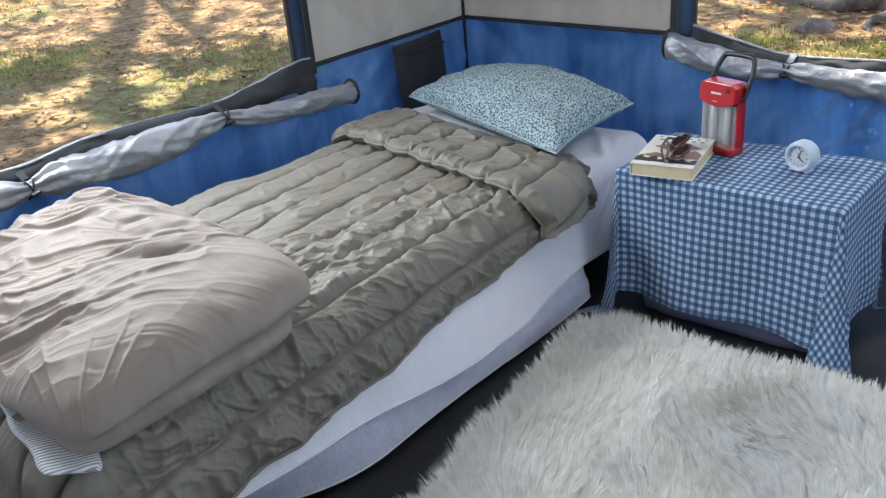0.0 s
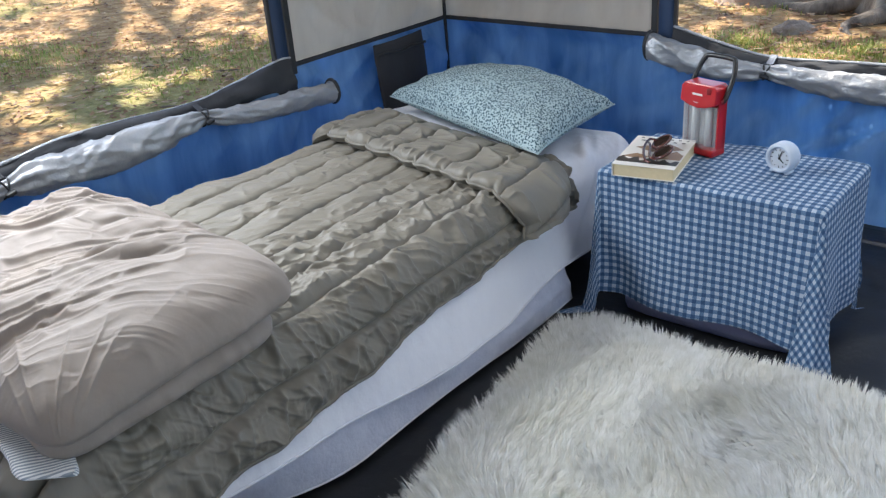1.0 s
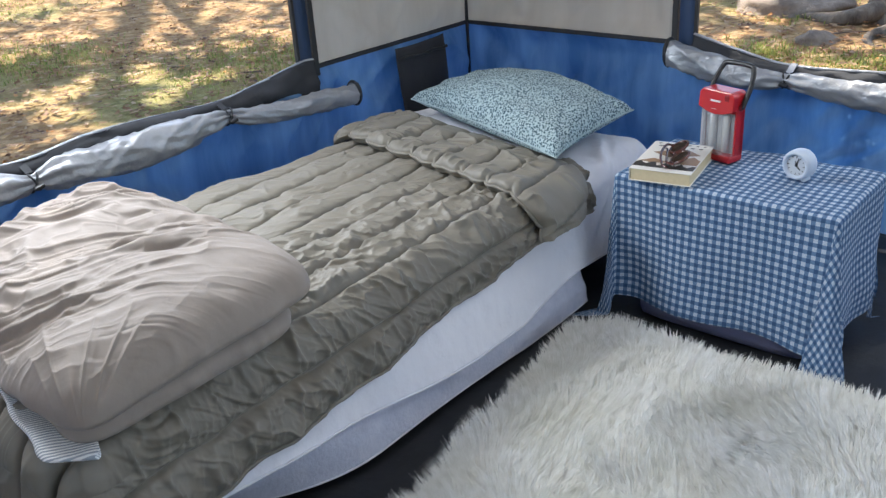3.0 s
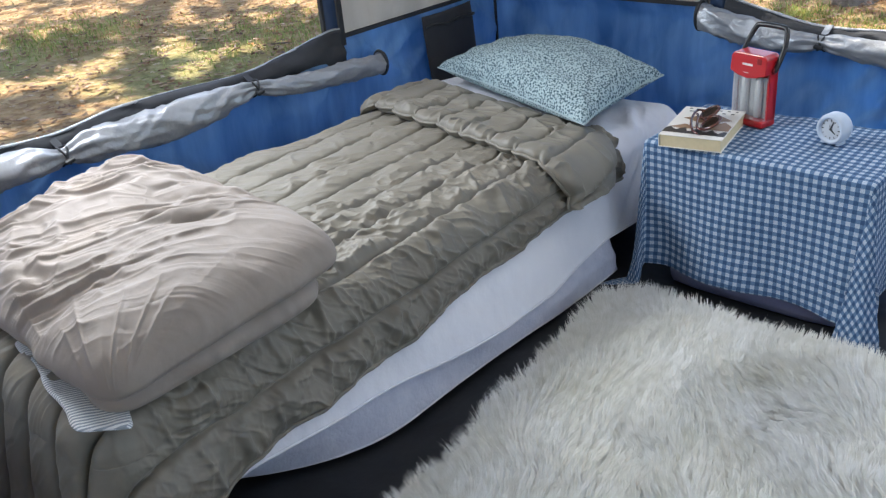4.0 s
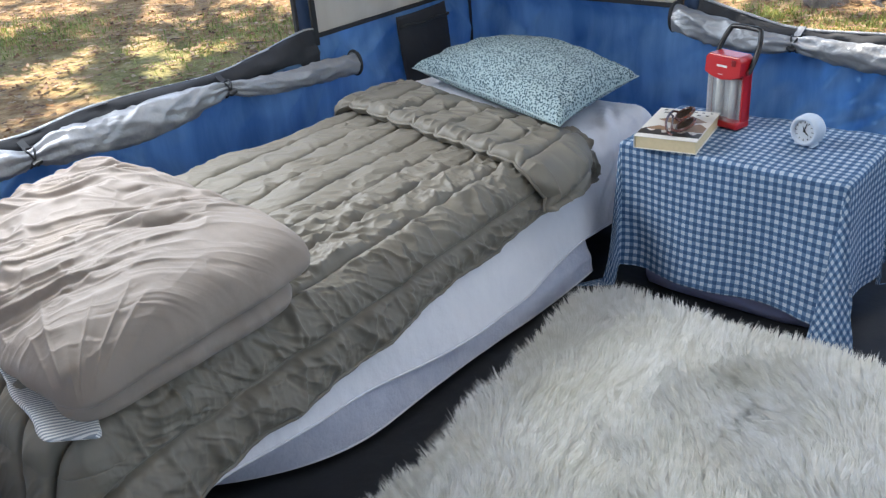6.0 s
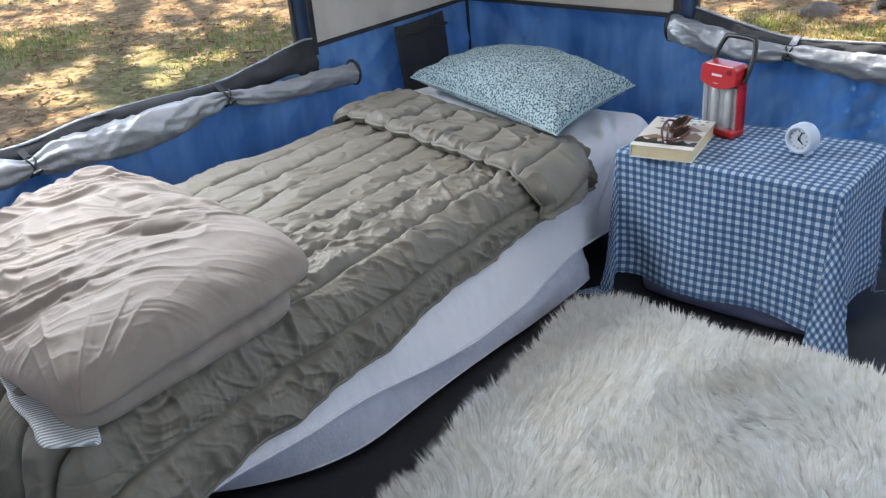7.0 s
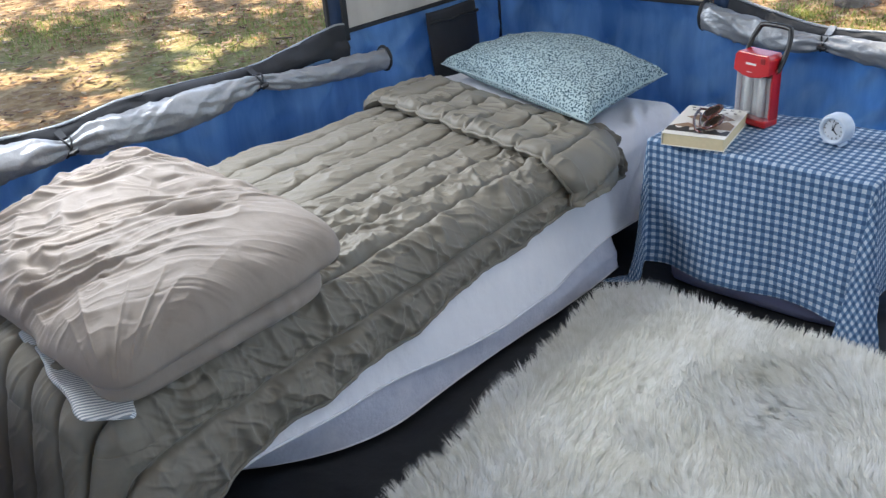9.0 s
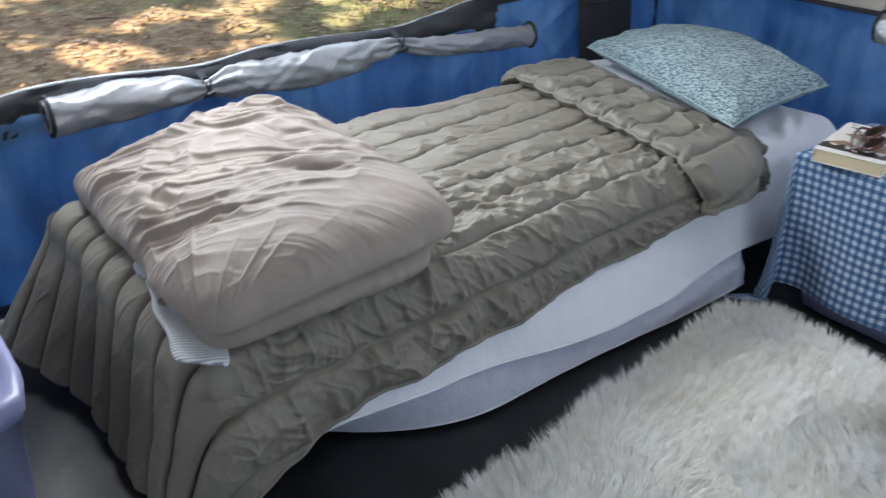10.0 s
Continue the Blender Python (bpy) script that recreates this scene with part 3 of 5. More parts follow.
def wall_pocket():
    pk = thing("wall_pocket", pose(XL + 0.035, -0.045, 0), "dark hanging organiser pocket on the blue wall", "pocket")
    Y, V = np.meshgrid(np.linspace(0, 1, 24), np.linspace(0, 1, 24), indexing="ij")
    yy = 2.915 + 0.285 * Y + (V - 1) * -0.04 * (1 - Y) + 0.02 * np.sin(V * 3.1) * (Y - 0.3)
    zz = 0.20 + (0.355 + 0.004 * Y) * V
    xx = 0.012 + 0.045 * np.sin(np.pi * Y) ** 0.7 * (1 - 0.75 * V) + 0.003 * fbm(yy * 9, zz * 9, 6)
    sheet_object("pouch", np.stack([xx, yy, zz], axis=2), CHARCOAL, pk, thick=0.003)
    bm = bmesh.new()
    tube(bm, [(0.028 + 0.012 * math.sin(math.pi * k / 12), 2.92 + 0.275 * k / 12, 0.515 + 0.004 * math.sin(k)) for k in range(13)], 0.006, 6)
    part("zip", bm, BLACK, pk, "black zip", True)


wall_pocket()

# ---- bed ----
MX0, MX1, MY0, MY1, MZ = -1.95, -1.06, 0.93, 2.985, 0.375


def drape(A, B, rect, top, radius, flare, low=0.015, bulge=0.0):
    """Lays flat cloth coordinates over a block: past its edges the cloth bends down and hangs."""
    x0, x1, y0, y1 = rect
    cx, cy = np.clip(A, x0, x1), np.clip(B, y0, y1)
    dx, dy = A - cx, B - cy
    d = np.hypot(dx, dy)
    ux, uy = dx / np.maximum(d, 1e-9), dy / np.maximum(d, 1e-9)
    arc = radius * np.pi / 2
    th = np.minimum(d / radius, np.pi / 2)
    rest = np.maximum(0, d - arc)
    hang = top - low - radius
    fall = np.minimum(rest, hang)
    out = radius * np.sin(th) + flare * fall + 0.9 * np.maximum(0, rest - hang) + bulge * np.sin(np.clip(fall / max(hang, 1e-6), 0, 1) * np.pi)
    z = top - radius * (1 - np.cos(th)) - fall
    return np.stack([cx + ux * out, cy + uy * out, z], axis=2)


def air_mattress():
    bed = thing("air_mattress", Matrix(), "dark grey inflated air bed on the tent floor", "mattress")
    U, V = np.meshgrid(np.linspace(-1, 1, 40), np.linspace(-1, 1, 80), indexing="ij")
    mx, my = (MX0 + MX1) / 2, (MY0 + MY1) / 2
    hx, hy = (MX1 - MX0) / 2 - 0.02, (MY1 - MY0) / 2 - 0.02
    k = np.maximum(np.abs(U), np.abs(V))
    for nm, sgn in (("top_chamber", 1), ("base_chamber", -1)):
        th = np.clip((1 - k) / 0.10, 0, 1)
        dome = np.sqrt(np.maximum(0, 1 - (1 - th) ** 2))
        inset = (1 - 0.03 * (1 - dome)) * k / np.maximum((np.abs(U) ** 9 + np.abs(V) ** 9) ** (1 / 9), 1e-9)
        Z = 0.18 + sgn * (0.005 + 0.155 * dome)
        sheet_object(nm, np.stack([mx + U * hx * inset, my + V * hy * inset, Z], axis=2), MATTRESS, bed)
    bm = bmesh.new()
    tube(bm, [(mx + hx * sx, my + hy * sy, 0.18) for sx, sy in ((-0.9, -0.98), (0.9, -0.98), (0.97, -0.95), (0.97, 0.95), (0.9, 0.98), (-0.9, 0.98), (-0.97, 0.95), (-0.97, -0.95))], 0.012, 8, True)
    part("piping", bm, MATTRESS, bed, smooth=True)


air_mattress()


def bed_sheet():
    s = thing("bed_sheet", Matrix(), "white cotton bed sheet hanging over the side", "bed sheet")
    a = np.concatenate([np.linspace(MX0 - 0.10, MX1 - 0.05, 46), np.linspace(MX1 - 0.04, MX1 + 0.25, 44)])
    b = np.linspace(1.0, MY1 + 0.16, 240)
    A, B = np.meshgrid(a, b, indexing="ij")
    # the hanging part is longest at the middle of the bed
    hang = 0.86 + 0.22 * np.clip((B - 1.15) / 0.75, 0, 1) - 0.14 * np.clip((B - 2.1) / 0.3, 0, 1) + 0.03 * value_noise(B * 4, B * 0, 6)
    A = np.where(A > MX1 - 0.04, MX1 - 0.04 + (A - MX1 + 0.04) * hang, A)
    A = A - 0.16 * np.clip((B - 2.62) / 0.38, 0, 1) ** 2 * np.clip((A + 1.5) / 0.4, 0, 1)
    A = np.where(B < 2.5, np.maximum(A, -1.80), A)
    P = drape(A, B, (MX0 + 0.05, MX1 - 0.045, MY0, MY1 - 0.12), MZ - 0.014, 0.075, 0.34, 0.02, 0.0)
    N = normals_of(P)
    side = np.clip((A - MX1) / 0.08, 0, 1)
    head = np.clip((B - 2.4) / 0.25, 0, 1) * np.clip((2.92 - B) / 0.2, 0.1, 1)
    fold = (A * 0.75 + B * 0.66) + 0.04 * value_noise(A * 5, B * 5, 21)
    P = P + N * (0.005 * fbm(A * 5, B * 4, 3) + 0.008 * side * ridges(B * 2.2 + A * 3, A * 4 - B, 7)
                 + head * (0.011 * (ridges(fold * 9, A * 3 - B * 2, 12) - 0.3) + 0.009 * (ridges(fold * 21, A * 5 - B * 3, 13) - 0.3) + 0.005 * ridges(fold * 44, A * 9, 14)))[..., None]
    top = sheet_object("top_sheet", P, SHEET, s, thick=0.003)
    bm = bmesh.new()
    tube(bm, [tuple(P[-1, j]) for j in range(0, 240, 3)], 0.0028, 6)
    part("hem", bm, SHEET, top, smooth=True)
    # thin skirt below, its shade put into the colour: the hem lies along the floor and curves under the bed at the foot
    b2 = np.linspace(1.16, 2.41, 150)
    v = np.linspace(0, 1, 30)
    B2, V2 = np.meshgrid(b2, v, indexing="ij")
    x_hem = -0.962 - 0.20 * np.clip((1.56 - B2) / 0.40, 0, 1) ** 2 - 0.008 * np.sin((B2 - 1.5) * 6)
    x_top = -1.036 - 0.03 * np.clip((1.4 - B2) / 0.3, 0, 1)
    hem = 0.012 + 0.006 * np.clip((B2 - 2.0) / 0.4, 0, 1) ** 2
    Z = 0.30 * (1 - V2) + hem * V2
    X = x_top + (x_hem - x_top) * V2 ** 1.8 + 0.010 * np.sin(V2 * np.pi) \
        + (0.006 * fbm(B2 * 3, V2 * 1.5, 5) + 0.012 * (ridges(B2 * 2.0 - V2 * 1.6, V2 * 1.6 + B2, 15) - 0.3) + 0.005 * ridges(B2 * 7 - V2 * 3, V2 * 3, 16)) * np.clip((V2 - 0.45) * 2.6, 0, 1) * np.clip((1.05 - V2) * 4, 0.2, 1)
    skirt = sheet_object("skirt", np.stack([X, B2, Z], axis=2), SHEET_SHADED, s, "thin lower part of the white sheet, coloured darker for shade", thick=0.002, uv=np.stack([B2, Z], axis=2))
    bm = bmesh.new()
    tube(bm, [(X[i, -1], b2[i], Z[i, -1] + 0.002) for i in range(0, 150, 2)], 0.003, 6)
    part("hem", bm, SHEET, skirt, smooth=True)


bed_sheet()
SLANT = 0.05            # the quilt lies slightly askew on the bed
PITCH = 0.113           # from seam to seam


def seam_place(A, B):
    """Distance across the channels, in channels; whole numbers are seams."""
    return (A + SLANT * (B - 1.5) + 1.065 + 0.004 * value_noise(A * 3, B * 14, 3)) / PITCH


def seam_puff(c):
    """A padded channel: rounded, meeting the next in a sharp seam."""
    f = np.abs(c - np.round(c)) * 2             # 0 at a seam, 1 between
    return np.sqrt(np.clip(1 - (1 - f) ** 4.0, 0, 1))


def puckers(A, B, c, seed):
    """Gathers of thin cloth between seams: slanting ridges that change from channel to channel."""
    cell = np.floor(c)
    jump = 0.31 * np.sin(cell * 12.9) + 0.17 * np.sin(cell * 5.1)
    bend = 0.020 * value_noise(A * 8, B * 8, seed) + 0.008 * value_noise(A * 19, B * 19, seed + 1)
    v = -0.80 * A + 0.60 * B + jump + bend
    u = 0.60 * A + 0.80 * B + jump * 0.7
    patch = 0.62 + 0.38 * value_noise(A * 6, B * 6, seed + 2)
    patch2 = 0.62 + 0.38 * value_noise(A * 7 + 9, B * 7, seed + 3)
    f = np.abs(c - np.round(c)) * 2
    out = 0.0080 * ridges(v * 15, u * 4.5, seed + 4) ** 1.5 * patch + 0.0070 * ridges(v * 27, u * 7.0, seed + 5) ** 2 * patch2
    out = out + 0.0042 * ridges(v * 48, u * 12, seed + 6) ** 2 - 0.0055 * ridges(v * 19 + 3, u * 5.5, seed + 7) ** 4 * patch2 + 0.0016 * ridges(v * 90, u * 22, seed + 9) ** 2
    out = out * 0.85 - 0.003
    return out


def quilt():
    q = thing("quilt", Matrix(), "olive grey channel-stitched quilt with turned-down cuff on the bed", "quilt")
    rect = (MX0 + 0.14, MX1 - 0.02, MY0 + 0.02, MY1)
    nb, na = 560, 400
    T, S = np.meshgrid(np.linspace(0, 1, nb), np.linspace(0, 1, na), indexing="ij")
    B = MY0 - 0.36 + (2.50 - MY0 + 0.36) * T
    right = MX1 + 0.145 + 0.055 * np.clip((2.1 - B) / 0.5, 0, 1) + 0.04 * np.clip((1.5 - B) / 0.4, 0, 1) + 0.16 * np.clip((1.12 - B) / 0.4, 0, 1) ** 1.2
    right = right + 0.010 * value_noise(B * 9, B * 0, 4) + 0.004 * value_noise(B * 25, B * 0, 5)
    left = MX0 + 0.07 - 0.06 * np.clip((B - 1.6) / 0.7, 0, 1) + 0.11 * np.clip((1.25 - B) / 0.3, 0, 1) - 0.30 * np.clip((0.95 - B) / 0.3, 0, 1)
    A = left + (right - left) * S
    Pb = drape(A.T, B.T, rect, MZ + 0.012, 0.075, (0.24 + 0.35 * np.clip((0.95 - B) / 0.2, 0, 1) * np.clip((-1.5 - A) / 0.3, 0, 1)).T, 0.02, 0.0).transpose(1, 0, 2)
    N = -normals_of(Pb)
    c = seam_place(A, B)
    c = np.where(c > 1.0, 1.0 + np.minimum((c - 1.0) * 0.9, 0.97), c)          # the last channel runs out to the edge
    ed = right - A
    foot = np.clip((MY0 + 0.1 - B) / 0.15, 0, 1)
    side = np.clip((A - MX1 + 0.34) / 0.25, 0, 1)
    puff = (0.0155 * seam_puff(c) - 0.004 * np.exp(-((c - np.round(c)) / 0.045) ** 2)) * np.clip(ed / 0.03, 0.25, 1) * (1 + 0.9 * foot)
    f = np.abs(c - np.round(c)) * 2
    hold = np.clip(f / 0.30, 0.06, 1) * np.clip(ed / 0.012, 0.3, 1)
    wr = puckers(A, B, c, 8) * (1 + 0.8 * side) * (1 - 0.72 * foot)
    wr = wr + side * (1 - foot) * (0.013 * ridges(B * 15 + A * 4, A * 5 + np.floor(c) * 3.7, 50) ** 1.5 + 0.009 * ridges(B * 31 - A * 7, A * 9 + np.floor(c) * 1.9, 51) ** 2 + 0.003 * ridges(B * 60 + A * 11, A * 16, 52) ** 2 - 0.004)
    sag = 0.007 * fbm(A * 2.4, B * 2, 29) + 0.006 * (1 - foot) * fbm(A * 6, B * 6, 30)
    P = Pb + N * (puff + wr * hold + sag)[..., None]
    P[..., 2] = np.maximum(P[..., 2], 0.012)
    sheet_object("cover", P.transpose(1, 0, 2), QUILT, q)
    under = (P - N * 0.014)[::6, ::6].copy()
    under[..., 2] = np.maximum(under[..., 2], 0.008)
    sheet_object("lining", under.transpose(1, 0, 2)[:, ::-1], QUILT, q, thick=0.003)
    bm = bmesh.new()
    tube(bm, [tuple(P[i, -1]) for i in range(0, nb, 3)], 0.0045, 6)
    part("edge_piping", bm, QUILT, q, smooth=True)
    # turned-down cuff
    nb, na = 110, 420
    V, S = np.meshgrid(np.linspace(-1, 1, nb), np.linspace(0, 1, na), indexing="ij")
    A = -1.90 + (MX1 + 0.15 + 1.90) * S
    half = (0.170 - 0.020 * S) * (1 - 0.30 * np.clip((S - 0.80) / 0.20, 0, 1) ** 2)
    mid = 2.402
    c0 = A / PITCH + 0.25 + 0.12 * value_noise(A * 5, A * 0, 42)
    front = np.where(V < 0, 0.016 * seam_puff(c0) ** 2 - 0.010 + 0.008 * value_noise(A * 22, A * 0, 47), 0)
    B = mid + V * (half + front) - 0.20 * (A + 1.4)
    base = drape(A.T, B.T, (MX0 + 0.12, MX1 - 0.0, 0, MY1), MZ + 0.018, 0.085, 0.15, 0.02).transpose(1, 0, 2)
    N = -normals_of(base)
    lift = 0.030 * np.clip(-V, 0, 1) ** 1.5 * np.clip(S / 0.12, 0.2, 1) * np.clip((1 - S) / 0.2, 0.25, 1)
    base = base + N * lift[..., None]
    prof = np.sqrt(np.clip(1 - np.abs(V) ** np.where(V < 0, 7.0, 3.4), 0, 1))
    cc = c0 + SLANT * (B - mid) / PITCH * 2
    soft = np.exp(-((V + 0.86) / 0.16) ** 2)
    gather = ridges(A * 34, V * 2, 46) - 0.3
    h = prof * (0.012 + 0.021 * seam_puff(cc) - 0.005 * np.exp(-((cc - np.round(cc)) / 0.05) ** 2)) + prof * (0.005 * fbm(A * 7, B * 7, 41) + 0.008 * (ridges(B * 14 + A * 5, A * 7, 44) - 0.3) + 0.006 * (ridges(B * 30 - A * 9, A * 12, 45) - 0.3) + 0.012 * soft * gather)
    topP = base + N * h[..., None]
    botP = base - N * (prof * (0.010 + 0.6 * lift))[..., None]
    P = np.concatenate([topP, botP[::-1][1:-1]], axis=0)
    cuff = sheet_object("cuff", P.transpose(1, 0, 2), QUILT, q, close=(False, True))
    bm = bmesh.new()
    tube(bm, [tuple(base[0, i]) for i in range(0, na, 2)], 0.005, 6)
    part("cuff_edge", bm, QUILT, cuff, smooth=True)
    for end in (0, -1):
        ring = P[:, end]
        bm = bmesh.new()
        bm.faces.new([bm.verts.new(tuple(p)) for p in ring])
        part("cuff_end", bm, QUILT, cuff)


quilt()


def soft_slab(corners, z_base, heights, swell, seed, crease, n=110, power=9.0, shoulder=0.0, rim=0.5, far=0.0):
    """A folded padded layer over four corners (x, y): heights at the corners, swell of the middle, creases on top."""
    line = np.linspace(-1, 1, n)
    line = np.sign(line) * (1 - (1 - np.abs(line)) ** 1.5)
    U, V = np.meshgrid(line, line, indexing="ij")
    # round the corners of the footprint
    m = np.maximum(np.abs(U), np.abs(V))
    pw = np.where((U < 0) & (V > 0), far or power, power)
    r = m / np.maximum((np.abs(U) ** pw + np.abs(V) ** pw) ** (1 / pw), 1e-9)
    r = np.where(m > 1e-9, r, 1)
    u, v = (U * r + 1) / 2, (V * r + 1) / 2
    c = np.array(corners, float)
    w = [(1 - u) * (1 - v), u * (1 - v), u * v, (1 - u) * v]
    XY = sum(wi[..., None] * ci for wi, ci in zip(w, c))
    H = sum(wi * hi for wi, hi in zip(w, heights))
    reach = np.array([np.linalg.norm(c[1] - c[0]), np.linalg.norm(c[3] - c[0])]).min() / 2
    th = np.clip((1 - m) * reach / (H * 0.50), 0, 1)
    prof = np.sqrt(np.clip(1 - (1 - th) ** 2, 0, 1))
    prof_top = prof
    if shoulder:                                # a wide soft shoulder above, a tight turn below
        th = np.clip((1 - m) * reach / shoulder, 0, 1)
        prof_top = 0.72 * np.sqrt(np.clip(1 - (1 - th) ** 2, 0, 1)) + 0.28 * prof
    wob = 0.010 * fbm(XY[..., 0] * 6, XY[..., 1] * 6, seed + 1) * (1 - prof)
    X, Y = XY[..., 0] + wob, XY[..., 1] + wob
    z_base = sum(wi * zi for wi, zi in zip(w, z_base))
    top = z_base + H * (rim + (1 - rim) * prof_top) + swell * np.clip(1 - m ** 2, 0, 1) + crease(X, Y) * (0.15 + 0.85 * prof)
    bot = z_base + H * rim * (1 - prof)
    edge = m > 0.9999
    bot = np.where(edge, top, bot)
    return np.stack([X, Y, top], axis=2), np.stack([X, Y, bot], axis=2)


def slab_object(name, top, bot, material, parent, label="", uv=None):
    n, m = top.shape[:2]
    verts = np.vstack([top.reshape(-1, 3), bot.reshape(-1, 3)])
    g = np.arange(n * m).reshape(n, m)
    h = g + n * m
    h[0], h[-1], h[:, 0], h[:, -1] = g[0], g[-1], g[:, 0], g[:, -1]
    faces = [(int(g[i, j]), int(g[i + 1, j]), int(g[i + 1, j + 1]), int(g[i, j + 1])) for i in range(n - 1) for j in range(m - 1)]
    faces += [(int(h[i, j]), int(h[i, j + 1]), int(h[i + 1, j + 1]), int(h[i + 1, j])) for i in range(n - 1) for j in range(m - 1)]
    uvs = None if uv is None else np.vstack([uv.reshape(-1, 2)] * 2)
    return mesh_object(name, verts, faces, material, parent, label, True, uvs)


def folded_duvet():
    d = thing("folded_duvet", Matrix(), "taupe cotton duvet folded in a thick crumpled pile on the quilt", "duvet")

    def creases(X, Y):
        # long soft folds that run slantwise over the pile, denser towards the wall; the near corner is taut
        s = X * 0.62 + Y * 0.78
        t = -X * 0.78 + Y * 0.62
        bend = 0.045 * value_noise(s * 3.5, t * 3.5, 51) + 0.018 * value_noise(s * 8, t * 8, 57)
        w = t + bend + 0.12 * (s + 0.1) ** 2
        big = 0.040 * (ridges(s * 1.8, w * 6.0, 52) - 0.3) * (0.6 + 0.4 * value_noise(s * 3, t * 3, 60))
        mid = 0.030 * ridges(s * 3.0, w * 11, 53) ** 1.8 * (0.6 + 0.4 * value_noise(s * 4 + 5, t * 4, 65))
        small = 0.023 * ridges(s * 5, w * 20, 54) ** 2 * (0.6 + 0.4 * value_noise(s * 5 + 2, t * 5, 66)) + 0.009 * ridges(s * 8, w * 38, 64) ** 2 + 0.004 * ridges(s * 14, w * 70, 71) ** 2
        cut = -0.020 * ridges(s * 2.2 + 4, w * 9 + 2, 58) ** 3 - 0.012 * ridges(s * 4 + 1, w * 17, 59) ** 3 - 0.02
        calm = np.clip((-X - 1.00) / 0.36, 0.20, 1) * (0.75 + 0.25 * value_noise(X * 4, Y * 4, 67))
        # short creases that fan from the corner and the foot edge
        fan = np.arctan2(Y - 0.86, -0.90 - X)
        near = np.exp(-(np.hypot(X + 0.97, Y - 0.9) / 0.28) ** 2) + 0.8 * np.exp(-((Y - 0.90) / 0.09) ** 2)
        rays = 0.005 * (ridges(fan * 9, np.hypot(X + 0.9, Y - 0.86) * 5, 68) - 0.3) * near + 0.006 * np.exp(-((Y - 0.92) / 0.08) ** 2) * (ridges(X * 30, Y * 7, 69) - 0.3)
        return (big + mid + small + cut) * calm + rays + 0.012 * fbm(X * 3, Y * 3, 55)
    low_c = [(-1.82, 0.975), (-0.965, 0.895), (-0.975, 1.385), (-1.90, 1.50)]
    t, b = soft_slab(low_c, [MZ + 0.022] * 4, (0.030, 0.055, 0.085, 0.065), 0.0, 61, lambda X, Y: 0.010 * fbm(X * 5, Y * 5, 62) + 0.006 * (ridges(Y * 9 + X * 3, X * 4, 70) - 0.3), n=110)
    slab_object("lower_layer", t, b, DUVET, d)
    up_c = [(-1.885, 0.93), (-0.945, 0.885), (-0.955, 1.435), (-1.97, 1.565)]
    t, b = soft_slab(up_c, (MZ + 0.020, MZ + 0.058, MZ + 0.095, MZ + 0.065), (0.060, 0.115, 0.120, 0.115), 0.035, 63, creases, n=380, power=12.0, shoulder=0.17, rim=0.30, far=3.2)
    slab_object("upper_layer", t, b, DUVET, d)
    c = [(-1.40, 0.925), (-1.02, 0.858), (-0.94, 0.925), (-1.3, 1.05)]
    t, b = soft_slab(c, [MZ + 0.020] * 4, (0.02, 0.012, 0.02, 0.02), 0.0, 66, lambda X, Y: 0.004 * fbm(X * 9, Y * 9, 67), n=40, power=14.0)
    slab_object("lining", t, b, LINING, d, "white striped lining corner")


folded_duvet()


